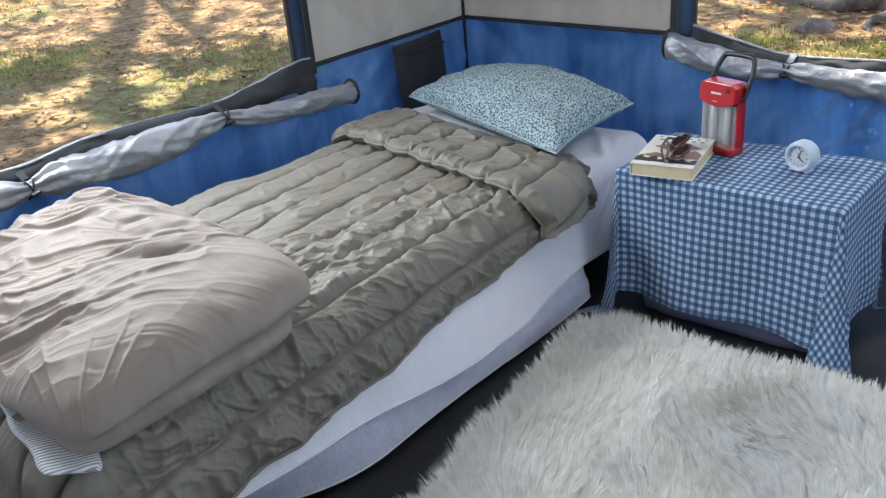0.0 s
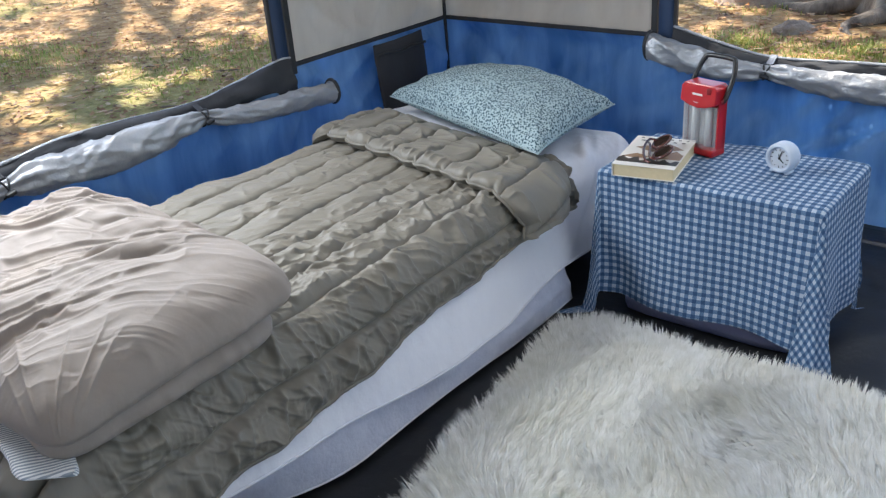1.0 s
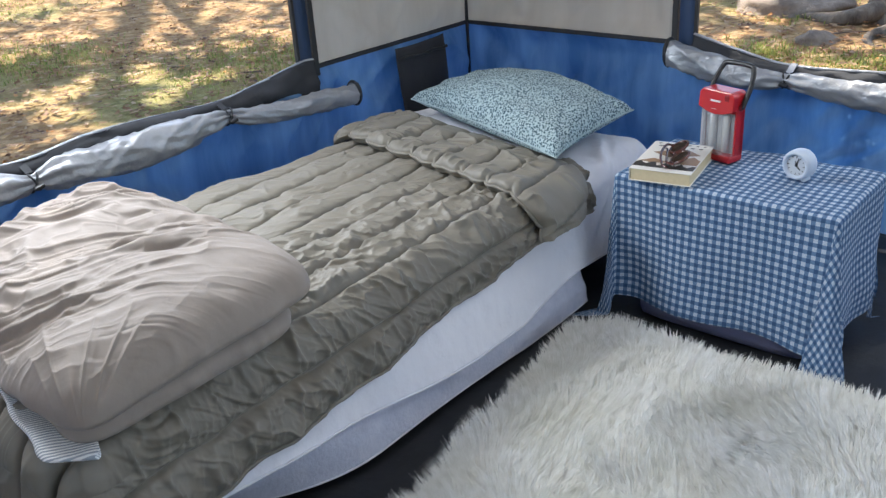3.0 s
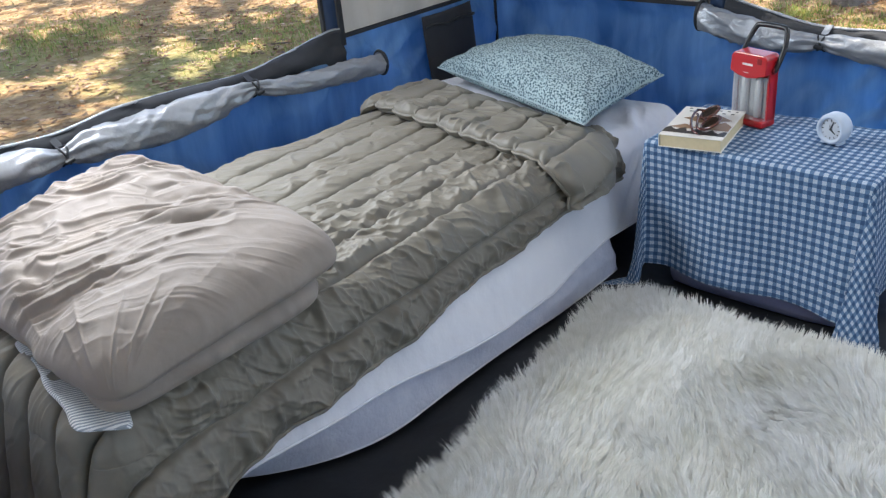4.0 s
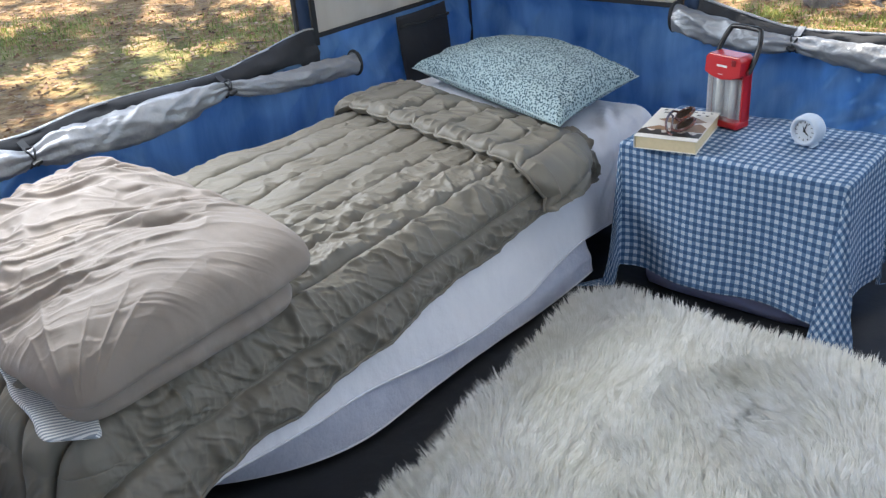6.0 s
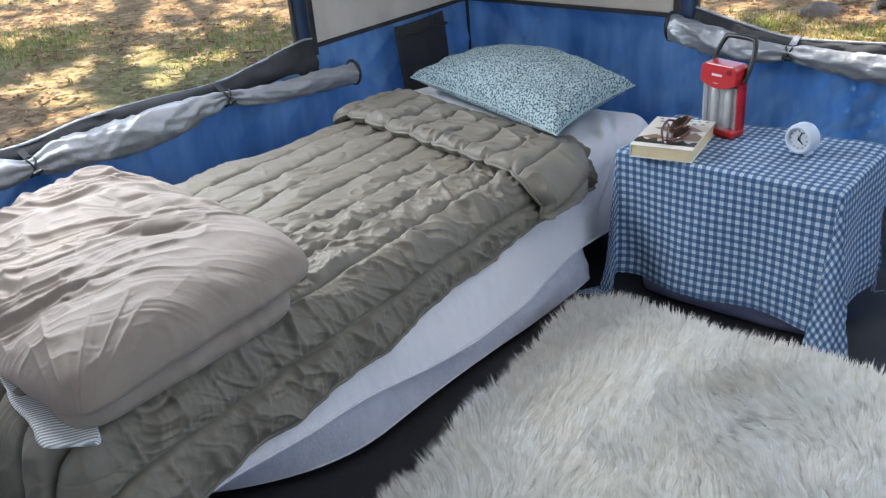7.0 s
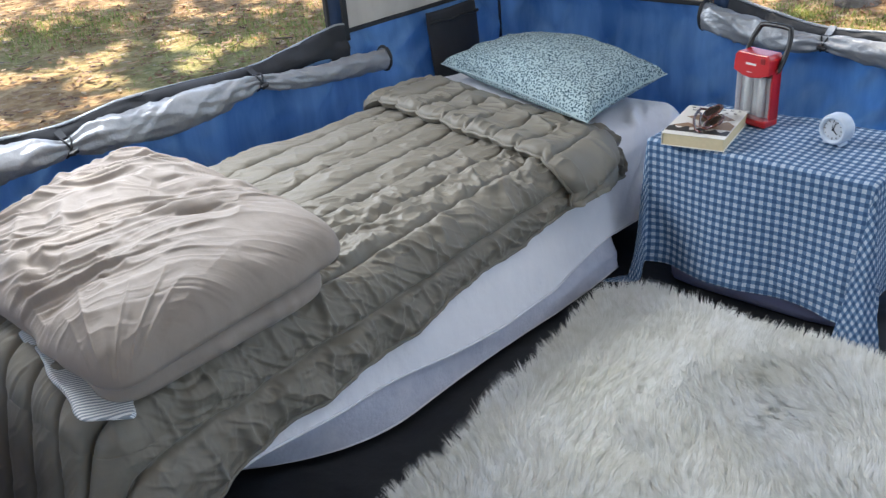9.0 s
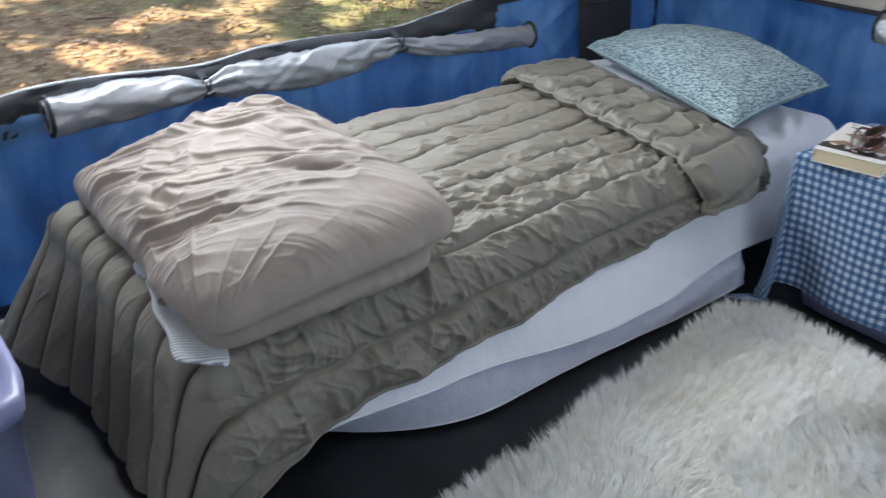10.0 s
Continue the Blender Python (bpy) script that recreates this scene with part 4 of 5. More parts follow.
def pillow():
    p = thing("pillow", Matrix(), "plump pillow in pale blue-green sprigged cotton on the bed", "pillow")
    c = np.array([(-1.885, 2.705), (-1.045, 2.385), (-1.085, 2.885), (-1.80, 3.13)])
    n = 110
    U, V = np.meshgrid(np.linspace(-1, 1, n), np.linspace(-1, 1, n), indexing="ij")
    pinch_u, pinch_v = 1 - 0.07 * np.abs(U) ** 3 * (1 - V ** 2), 1 - 0.09 * np.abs(V) ** 3 * (1 - U ** 2)
    u, v = (U * pinch_u + 1) / 2, (V * pinch_v + 1) / 2
    w = [(1 - u) * (1 - v), u * (1 - v), u * v, (1 - u) * v]
    XY = sum(wi[..., None] * ci for wi, ci in zip(w, c))
    full = ((1 - U ** 2) * (1 - V ** 2)) ** 0.42
    edge = 1 - full
    X, Y = XY[..., 0], XY[..., 1]
    cr = 0.010 * fbm(U * 2.2, V * 2.2, 71) * full + 0.010 * edge * (ridges(U * 5 + V, V * 5 - U, 72) - 0.3)
    cr = cr + 0.006 * (ridges((U - 0.55) * 6 + V * 2, V * 1.4, 74) - 0.4) * np.clip((U - 0.1) * 1.4, 0, 1) * full
    mid = MZ + 0.068 + 0.012 * U
    rim = np.maximum(np.abs(U), np.abs(V)) > 0.999
    top = mid + 0.100 * full + np.where(rim, 0, cr)
    bot = np.where(rim, top, np.maximum(mid - 0.06 * full, MZ + 0.012))
    S3 = np.stack([X, Y, top], 2)
    lu = np.concatenate([np.zeros((1, n)), np.cumsum(np.linalg.norm(np.diff(S3, axis=0), axis=2), axis=0)])
    lv = np.concatenate([np.zeros((n, 1)), np.cumsum(np.linalg.norm(np.diff(S3, axis=1), axis=2), axis=1)], axis=1)
    uv = np.stack([lu - lu[n // 2], lv - lv[:, n // 2:n // 2 + 1]], axis=2)
    case = slab_object("case", np.stack([X, Y, top], 2), np.stack([X, Y, bot], 2), SPRIG, p, uv=uv)
    bm = bmesh.new()
    rim_pts = [(X[i, 0], Y[i, 0], top[i, 0]) for i in range(0, n, 2)] + [(X[-1, j], Y[-1, j], top[-1, j]) for j in range(0, n, 2)] \
        + [(X[i, -1], Y[i, -1], top[i, -1]) for i in range(n - 1, 0, -2)] + [(X[0, j], Y[0, j], top[0, j]) for j in range(n - 1, 0, -2)]
    tube(bm, rim_pts, 0.0025, 6, True)
    part("seam", bm, SPRIG, case, smooth=True)


pillow()

# ---- bedside box, cloth and what stands on it ----
TX0, TX1, TY0, TY1, TZ = -0.875, -0.28, 2.41, 2.765, 0.43


def storage_bin(m, size, label):
    w, d, h = size
    b = thing("storage_bin", m, label, "storage bin", "storage bins")
    bm = bmesh.new()
    loops = []
    for z, s in ((0.0, 0.90), (0.02, 0.93), (h - 0.055, 1.0), (h - 0.055, 1.03), (h - 0.03, 1.035), (h - 0.03, 0.985), (0.03, 0.915), (0.012, 0.88)):
        ring = []
        for k in range(32):
            a = 2 * math.pi * k / 32
            ca, sa = math.cos(a), math.sin(a)
            r = (abs(ca) ** 8 + abs(sa) ** 8) ** (-1 / 8)
            ring.append(bm.verts.new((ca * r * w / 2 * s, sa * r * d / 2 * s, z)))
        loops.append(ring)
    for a, c in zip(loops, loops[1:]):
        for k in range(32):
            bm.faces.new((a[k], a[(k + 1) % 32], c[(k + 1) % 32], c[k]))
    bm.faces.new(loops[0][::-1])
    bm.faces.new(loops[-1])
    part("tub", bm, MILKY, b, "milky violet tub", True)
    bm = bmesh.new()
    prof = ((h - 0.035, 1.06), (h - 0.012, 1.06), (h - 0.004, 1.04), (h - 0.004, 0.97), (h - 0.014, 0.95), (h - 0.014, 0.2))
    loops = []
    for z, s in prof:
        ring = []
        for k in range(32):
            a = 2 * math.pi * k / 32
            ca, sa = math.cos(a), math.sin(a)
            r = (abs(ca) ** 8 + abs(sa) ** 8) ** (-1 / 8)
            ring.append(bm.verts.new((ca * r * w / 2 * s, sa * r * d / 2 * s, z)))
        loops.append(ring)
    for a, c in zip(loops, loops[1:]):
        for k in range(32):
            bm.faces.new((a[k], a[(k + 1) % 32], c[(k + 1) % 32], c[k]))
    bm.faces.new(loops[-1])
    part("lid", bm, MILKY, b, "milky snap-on lid", True)
    return b


storage_bin(pose((TX0 + TX1) / 2, (TY0 + TY1) / 2, 0.004), (0.545, 0.295, TZ - 0.006), "milky violet plastic bin serving as bedside table")
storage_bin(pose(-1.505, 0.42, 0.004), (0.66, 0.44, 0.335), "milky violet plastic bin at the foot of the bed")


def table_cloth():
    t = thing("tablecloth", Matrix(), "blue and white gingham cloth hanging over the bedside box", "tablecloth")
    a = np.linspace(TX0 - 0.34, TX1 + 0.345, 250)
    b = np.linspace(TY0 - 0.362, TY1 + 0.30, 240)
    A, B = np.meshgrid(a, b, indexing="ij")
    cx, cy = np.clip(A, TX0, TX1), np.clip(B, TY0, TY1)
    dx, dy = A - cx, B - cy
    both = np.minimum(np.abs(dx), np.abs(dy)) / np.maximum(np.hypot(dx, dy), 1e-9)
    d = np.hypot(dx, dy)
    P = drape(A, B, (TX0 + 0.012, TX1 - 0.012, TY0 + 0.012, TY1 - 0.012), TZ + 0.004, 0.014, 0.02, 0.012)
    ux, uy = dx / np.maximum(d, 1e-9), dy / np.maximum(d, 1e-9)
    low = np.clip(d / 0.40, 0, 1.1)
    # the sides hang in shallow waves
    fold = (0.017 * np.sin(A * 19 + 1.0) * (np.abs(dy) > 0) * (1 - both) + 0.012 * np.sin(B * 24) * (np.abs(dx) > 0) * (1 - both)) * low ** 1.2
    fold = fold + 0.012 * low * fbm(A * 5, B * 5, 81)
    fold = fold - 0.018 * low * np.exp(-((A - TX0 - 0.06) / 0.05) ** 2) * (dy < 0) * (dx >= 0)
    P[..., 0] += ux * fold
    P[..., 1] += uy * fold
    # the spare cloth of each front corner stands out in a pointed gore, folded towards the front
    turn = np.degrees(np.arctan2(np.abs(dx), np.maximum(-dy, 1e-9)))
    corner_r, corner_l = (dy < -1e-6) & (dx > 1e-6), (dy < -1e-6) & (dx < -1e-6)
    gore = np.clip(d / 0.46, 0, 1.05) ** 1.1
    marks = [0, 14, 30, 46, 58, 70, 80, 90]
    gx = np.interp(turn, marks, [0.0, -0.030, -0.045, 0.035, 0.062, 0.020, 0.005, 0.0])
    gy = np.interp(turn, marks, [0.0, -0.022, -0.055, -0.070, -0.020, 0.020, 0.012, 0.0])
    P[..., 0] += np.where(corner_r, gx * gore, 0)
    P[..., 1] += np.where(corner_r, gy * gore, 0)
    lx = np.interp(turn, marks, [0.0, 0.010, 0.0, -0.030, -0.030, -0.01, 0.0, 0.0])
    ly = np.interp(turn, marks, [0.0, -0.010, -0.030, -0.030, 0.0, 0.01, 0.0, 0.0])
    P[..., 0] += np.where(corner_l, lx * gore, 0)
    P[..., 1] += np.where(corner_l, ly * gore, 0)
    flat = d < 1e-6
    P[..., 2] += np.where(flat, 0.0025 * fbm(A * 9, B * 9, 83) + 0.002 * ridges(A * 7 + B * 5, B * 4, 84), 0)
    P[..., 2] = np.maximum(P[..., 2], 0.010 + 0.006 * value_noise(A * 12, B * 12, 85))
    sheet_object("cloth", P, GINGHAM, t, thick=0.0015, uv=np.stack([A, B], axis=2))


table_cloth()
TOP = TZ + 0.0075


def book():
    bk = thing("book", pose(-0.755, 2.508, TOP, 0, 0, 11), "thick paperback with ivory and sand brown cover lying closed", "book")
    w, d, h = 0.162, 0.232, 0.034
    bm = box(bmesh.new(), (w - 0.006, d - 0.004, h - 0.004), (0, 0, h / 2), bevel=0.001)
    part("page_block", bm, PAGES, bk, "cream page block")
    for z, nm in ((0.001, "back_cover"), (h - 0.001, "front_cover")):
        front = part(nm, box(bmesh.new(), (w, d, 0.002), (0, 0, z), bevel=0.0007), COVER, bk)
    part("spine", box(bmesh.new(), (0.002, d, h - 0.0045), (-w / 2 + 0.001, 0, h / 2), bevel=0.0005), COVER, bk)

    def printed(name, outline, mat, lift):
        bm = bmesh.new()
        vs = [bm.verts.new((x * w, y * d, h + lift)) for x, y in outline]
        bm.faces.new(vs)
        ext = bmesh.ops.extrude_face_region(bm, geom=bm.faces[:])["geom"]
        bmesh.ops.translate(bm, vec=(0, 0, -0.0004), verts=[g for g in ext if isinstance(g, bmesh.types.BMVert)])
        part(name, bm, mat, front)
    rng = random.Random(5)
    ridge = [(-0.49 + 0.98 * k / 16, -0.30 + 0.05 * rng.random() + 0.05 * math.sin(k * 1.7)) for k in range(17)]
    printed("dark_print", [(-0.49, -0.40)] + [(0.49, -0.40)] + ridge[::-1], DARK_PRINT, 0.0006)
    printed("dune_print", [(0.02, -0.22), (0.48, -0.22), (0.48, -0.06), (0.34, 0.05), (0.2, -0.05)], SAND, 0.0005)
    printed("dune_print", [(-0.36, 0.10), (-0.05, -0.02), (0.42, 0.12), (0.2, 0.25), (-0.1, 0.22)], SAND, 0.0005)
    printed("dune_print", [(-0.45, -0.22), (-0.25, -0.1), (0.0, -0.2), (-0.2, -0.26)], SAND, 0.0005)
    for k, (x, y, l) in enumerate(((-0.38, 0.43, 0.05), (-0.26, 0.43, 0.05), (-0.14, 0.43, 0.04), (0.12, 0.43, 0.05), (0.25, 0.43, 0.05), (0.38, 0.43, 0.04), (-0.32, 0.34, 0.1), (0.2, 0.34, 0.06), (0.34, 0.34, 0.06))):
        printed("title_bar", [(x - l / 2, y - 0.012), (x + l / 2, y - 0.012), (x + l / 2, y + 0.014), (x - l / 2, y + 0.014)], DARK_PRINT, 0.0006)


def glasses():
    g = thing("sunglasses", pose(-0.732, 2.494, TOP + 0.0345, 0, 0, 118) @ Matrix.Scale(1.22, 4), "folded dark brown sunglasses lying on the book", "sunglasses")
    tilt = pose(0, 0, 0.016, -28)
    for sx in (-1, 1):
        ring = [tilt @ Vector((sx * 0.034 + 0.027 * math.cos(a) * (1 + 0.08 * sx * math.sin(a)), 0.021 * math.sin(a) - 0.003, 0)) for a in np.linspace(0, 2 * math.pi, 26, endpoint=False)]
        rim = part("rim", tube(bmesh.new(), ring, 0.0032, 8, True), TORTOISE, g, smooth=True)
        bm = bmesh.new()
        bm.faces.new([bm.verts.new(p) for p in ring])
        ext = bmesh.ops.extrude_face_region(bm, geom=bm.faces[:])["geom"]
        bmesh.ops.translate(bm, vec=(0, 0.0015, 0.001), verts=[q for q in ext if isinstance(q, bmesh.types.BMVert)])
        part("lens", bm, LENS, rim, "brown tinted lens")
        arm = [tilt @ Vector((sx * 0.063, 0.010, 0)), (sx * 0.056, 0.024, 0.014), (sx * 0.01, 0.030 + 0.006 * sx, 0.010), (-sx * 0.045, 0.028 + 0.006 * sx, 0.006), (-sx * 0.062, 0.024, 0.004)]
        part("temple", tube(bmesh.new(), [tuple(q) for q in smooth_path([tuple(p) for p in arm], 20)], 0.0028, 8), TORTOISE, g, smooth=True)
    part("bridge", tube(bmesh.new(), [tilt @ Vector((x, 0.004 + 0.006 * (1 - (x / 0.01) ** 2), 0)) for x in np.linspace(-0.01, 0.01, 7)], 0.003, 8), TORTOISE, g, smooth=True)


def lantern():
    l = thing("lantern", pose(-0.688, 2.648, TOP, 0, 0, -14), "red camping lantern with clear front and black carry handle", "lantern")
    w, d, h = 0.112, 0.056, 0.194
    rr = lambda bm, size, at, bev: box(bm, size, at, bevel=bev, segments=3)
    part("base", rr(bmesh.new(), (w, d, 0.020), (0, 0, 0.010), 0.006), RED, l, smooth=False)
    part("back_shell", rr(bmesh.new(), (w, 0.024, h - 0.03), (0, d / 2 - 0.012, h / 2), 0.006), RED, l)
    for sx in (-1, 1):
        part("side_rail", rr(bmesh.new(), (0.007, d - 0.022, h - 0.06), (sx * (w / 2 - 0.0035), 0.008, h / 2 - 0.01), 0.002), RED if sx > 0 else CLEAR, l)
    # cap: a rounded shield that dips in the middle of its front
    bm = bmesh.new()
    outline = [(-w / 2, h - 0.050), (-w / 4, h - 0.060), (0, h - 0.064), (w / 4, h - 0.060), (w / 2, h - 0.050), (w / 2, h - 0.010), (w / 2 - 0.010, h), (-w / 2 + 0.010, h), (-w / 2, h - 0.010)]
    front = [bm.verts.new((x, -d / 2 - 0.002 + 0.10 * (z - h + 0.06), z)) for x, z in outline]
    back = [bm.verts.new((x, d / 2, z)) for x, z in outline]
    bm.faces.new(front)
    bm.faces.new(back[::-1])
    for k in range(len(outline)):
        bm.faces.new((front[k], back[k], back[(k + 1) % len(outline)], front[(k + 1) % len(outline)]))
    bmesh.ops.bevel(bm, geom=bm.edges[:], offset=0.003, segments=2, profile=0.5, affect="EDGES")
    cap = part("cap", bm, RED, l, "red plastic cap")
    bm = bmesh.new()
    box(bm, (0.032, 0.0012, 0.0055), (-0.002, -d / 2 + 0.0012, h - 0.028), pose(0, 0, 0, -6, 0, 0), 0.0004)
    part("print_bar", bm, GREY_PRINT, cap, "pale grey printed bar")
    part("print_line", box(bmesh.new(), (0.016, 0.001, 0.002), (-0.004, -d / 2 - 0.0004, h - 0.049), pose(0, 0, 0, -6, 0, 0)), GREY_PRINT, cap)
    part("button", rr(bmesh.new(), (0.014, 0.006, 0.016), (0.034, -d / 2 + 0.0035, h - 0.016), 0.002), RED_DARK, cap, "dark red switch")
    part("reflector", rr(bmesh.new(), (w - 0.016, 0.003, h - 0.085), (0, d / 2 - 0.027, h / 2 - 0.022), 0.001), REFLECTOR, l, "silvery reflector")
    for x in (-0.022, 0.022):
        part("lamp_tube", lathe(bmesh.new(), [(0.006, 0), (0.011, 0.002), (0.011, h - 0.090), (0.006, h - 0.087)], 20, Matrix.Translation((x, -0.002, 0.022))), TUBE, l, "frosted lamp tube", True)
    bm = bmesh.new()
    arc = [(-w / 2 + 0.003, 0.010), (-w / 2 + 0.003, -d / 2 + 0.012), (-w / 2 + 0.012, -d / 2 + 0.001), (w / 2 - 0.012, -d / 2 + 0.001), (w / 2 - 0.003, -d / 2 + 0.012), (w / 2 - 0.003, 0.010)]
    low = [bm.verts.new((x, y, 0.019)) for x, y in arc]
    up = [bm.verts.new((x, y, h - 0.056)) for x, y in arc]
    for k in range(len(arc) - 1):
        bm.faces.new((low[k], low[k + 1], up[k + 1], up[k]))
    pane = part("clear_window", bm, CLEAR, l, "clear plastic window")
    pane.visible_shadow = False
    # carry handle, swung up and back
    pts = [(-w / 2 + 0.006, 0.010, h - 0.018), (-w / 2 + 0.004, 0.030, h + 0.012), (-w / 2 + 0.012, 0.050, h + 0.046), (-w / 2 + 0.026, 0.056, h + 0.056), (w / 2 - 0.018, 0.056, h + 0.056),
           (w / 2 - 0.002, 0.050, h + 0.046), (w / 2 + 0.008, 0.030, h + 0.010), (w / 2 + 0.006, 0.008, h - 0.034), (w / 2 + 0.002, 0.004, h - 0.044)]
    handle = part("handle", tube(bmesh.new(), [tuple(q) for q in smooth_path(pts, 60)], 0.0068, 10), BLACK_PLASTIC, l, "black plastic carry handle", True)
    part("handle_pivot", lathe(bmesh.new(), [(0.008, 0), (0.009, 0.002), (0.009, 0.005), (0.006, 0.007)], 18, pose(w / 2, 0.004, h - 0.042, 0, 90, 0)), RED_DARK, handle, smooth=True)


def alarm_clock():
    # axis along local -y is the way the dial looks
    c = thing("alarm_clock", pose(-0.452, 2.603, TOP, 0, 0, -13), "small round white alarm clock on the gingham cloth", "clock")
    r, dep = 0.039, 0.046
    m = Matrix.Translation((0, 0, r + 0.001)) @ pose(0, 0, 0, 90)
    prof = [(0.020, -dep / 2), (r - 0.010, -dep / 2), (r - 0.003, -dep / 2 + 0.004), (r, -dep / 2 + 0.012), (r, dep / 2 - 0.010), (r - 0.002, dep / 2 - 0.003), (r - 0.006, dep / 2), (r - 0.010, dep / 2 - 0.001), (r - 0.012, dep / 2 - 0.008), (0.002, dep / 2 - 0.008)]
    part("case", lathe(bmesh.new(), prof, 48, m), WHITE_PLASTIC, c, "white plastic case", True)
    fy = -dep / 2 + 0.0075
    dial = part("dial", lathe(bmesh.new(), [(r - 0.0125, 0), (r - 0.0125, 0.0008)], 40, Matrix.Translation((0, fy, r + 0.001)) @ pose(0, 0, 0, 90)), DIAL_SHADED, c, "white dial greyed for the recess shade")
    for k in range(12):
        a = radians(30 * k)
        part("hour_mark", box(bmesh.new(), (0.0016, 0.0008, 0.004 if k % 3 else 0.006), (0.0225 * math.sin(a), fy - 0.0013, r + 0.001 + 0.0225 * math.cos(a)), pose(0, 0, 0, 0, 30 * k, 0)), BLACK_PLASTIC, dial)
    for nm, ang, ln, wd in (("hour_hand", 128, 0.016, 0.0026), ("minute_hand", 18, 0.022, 0.0018), ("alarm_hand", 345, 0.012, 0.0012)):
        a = radians(ang)
        part(nm, box(bmesh.new(), (wd, 0.0006, ln), (ln / 2 * math.sin(a), fy - 0.0022, r + 0.001 + ln / 2 * math.cos(a)), pose(0, 0, 0, 0, ang, 0)), BLACK_PLASTIC, dial)
    part("hub", lathe(bmesh.new(), [(0.003, 0), (0.003, 0.002)], 14, Matrix.Translation((0, fy - 0.001, r + 0.001)) @ pose(0, 0, 0, 90)), BLACK_PLASTIC, dial)
    for sx in (-1, 1):
        part("foot", box(bmesh.new(), (0.010, 0.030, 0.008), (sx * 0.020, 0, 0.004), bevel=0.002), WHITE_PLASTIC, c)


book()
glasses()
lantern()
alarm_clock()

# ---- rug ----


def fur_rug():
    rug = thing("fur_rug", pose(0, 0, 0.004), "fluffy white long-haired fur rug on the black floor", "rug")
    rng = np.random.default_rng(7)
    x0, x1, y0, y1 = -0.885, 0.60, 0.85, 2.29

    def inside(x, y):
        left = x0 + 0.14 * np.clip((2.25 - y) / 0.9, 0, 1) + 0.02 * value_noise(y * 6, y * 0, 91)
        back = y1 + 0.03 * np.sin((x + 0.9) * 2.2) + 0.015 * value_noise(x * 6, x * 0, 92)
        back = back - 0.10 * np.clip((-0.78 - x) / 0.1, 0, 1) ** 2
        return (x > left) & (y < back)
    U, V = np.meshgrid(np.linspace(0, 1, 80), np.linspace(0, 1, 80), indexing="ij")
    Y = y0 + (y1 - y0 - 0.04) * V
    lo = x0 + 0.05 + 0.14 * np.clip((2.25 - Y) / 0.9, 0, 1)
    X = lo + (x1 - lo) * U
    Z = 0.008 + 0.010 * np.sqrt(np.clip(np.minimum(np.minimum(U, 1 - U), np.minimum(V, 1 - V)) * 12, 0, 1)) + 0.004 * fbm(X * 8, Y * 8, 93)
    sheet_object("hide", np.stack([X, Y, Z], 2), SKIN, rug, "pale hide backing", thick=0.006)
    n = 360000
    # denser where the rug is passed nearest
    x = rng.uniform(x0 - 0.02, x1, n)
    y = rng.uniform(y0, y1 + 0.06, n)
    keep = inside(x, y) & (rng.random(n) < np.where((x < 0.22) & (y > 1.15), 1.0, 0.3))
    x, y = x[keep], y[keep]
    n = len(x)
    # hairs gather in tufts; each tuft has its own lean and length
    cell = 0.011
    ci, cj = np.floor(x / cell), np.floor(y / cell)

    def dice(p, q, r):
        h = np.sin(ci * p + cj * q + r) * 43758.5453
        return h - np.floor(h)
    tx = (ci + 0.5 + 0.9 * (dice(12.9, 78.2, 0.0) - 0.5)) * cell
    ty = (cj + 0.5 + 0.9 * (dice(39.3, 11.1, 1.0) - 0.5)) * cell
    la = np.pi * 0.78 + 1.3 * value_noise(tx * 3, ty * 3, 94) + 0.9 * value_noise(tx * 11, ty * 11, 95) + 0.9 * (dice(5.7, 17.3, 2.0) - 0.5) + rng.normal(0, 0.20, n)
    lean = 0.92 + 0.22 * value_noise(tx * 7, ty * 7, 96) + 0.30 * (dice(23.1, 7.9, 3.0) - 0.5) + rng.normal(0, 0.10, n)
    # towards the rim the hair falls outwards
    dl, db = np.clip(1 - (x - x0 - 0.02 - 0.14 * np.clip((2.25 - y) / 0.9, 0, 1)) / 0.08, 0, 1), np.clip(1 - (y1 - y) / 0.08, 0, 1)
    dirx, diry = np.cos(la) - 1.5 * dl, np.sin(la) + 1.5 * db
    norm = np.hypot(dirx, diry)
    dirx, diry = dirx / norm, diry / norm
    length = rng.uniform(0.042, 0.066, n) * (0.88 + 0.26 * dice(3.3, 9.1, 4.0)) * (1 + 0.2 * value_noise(x * 6, y * 6, 97))
    base = np.stack([x, y, np.full(n, 0.012)], 1)
    w = rng.uniform(0.0009, 0.0016, n)
    side = np.stack([-diry, dirx, np.zeros(n)], 1) * w[:, None]
    out = np.stack([dirx, diry, np.zeros(n)], 1)
    h1 = np.cos(lean * 0.5)
    mid = base + out * (length * 0.5 * np.sin(lean * 0.55))[:, None] + np.array([0, 0, 1]) * (length * 0.55 * h1)[:, None]
    tip = mid + out * (length * 0.5 * np.sin(np.clip(lean * 1.25, 0, 1.65)))[:, None] + np.array([0, 0, 1]) * (length * 0.5 * np.cos(np.clip(lean * 1.25, 0, 1.65)))[:, None]
    pull = np.stack([tx - x, ty - y, np.zeros(n)], 1)
    mid = mid + pull * 0.25
    tip = tip + pull * 0.55 + rng.normal(0, 0.0022, (n, 3))
    tip[:, 2] = np.maximum(tip[:, 2], 0.004)
    verts = np.stack([base - side, base + side, mid + side * 0.8, mid - side * 0.8, tip], 1).reshape(-1, 3)
    me = bpy.data.meshes.new("fur")
    k = np.arange(n) * 5
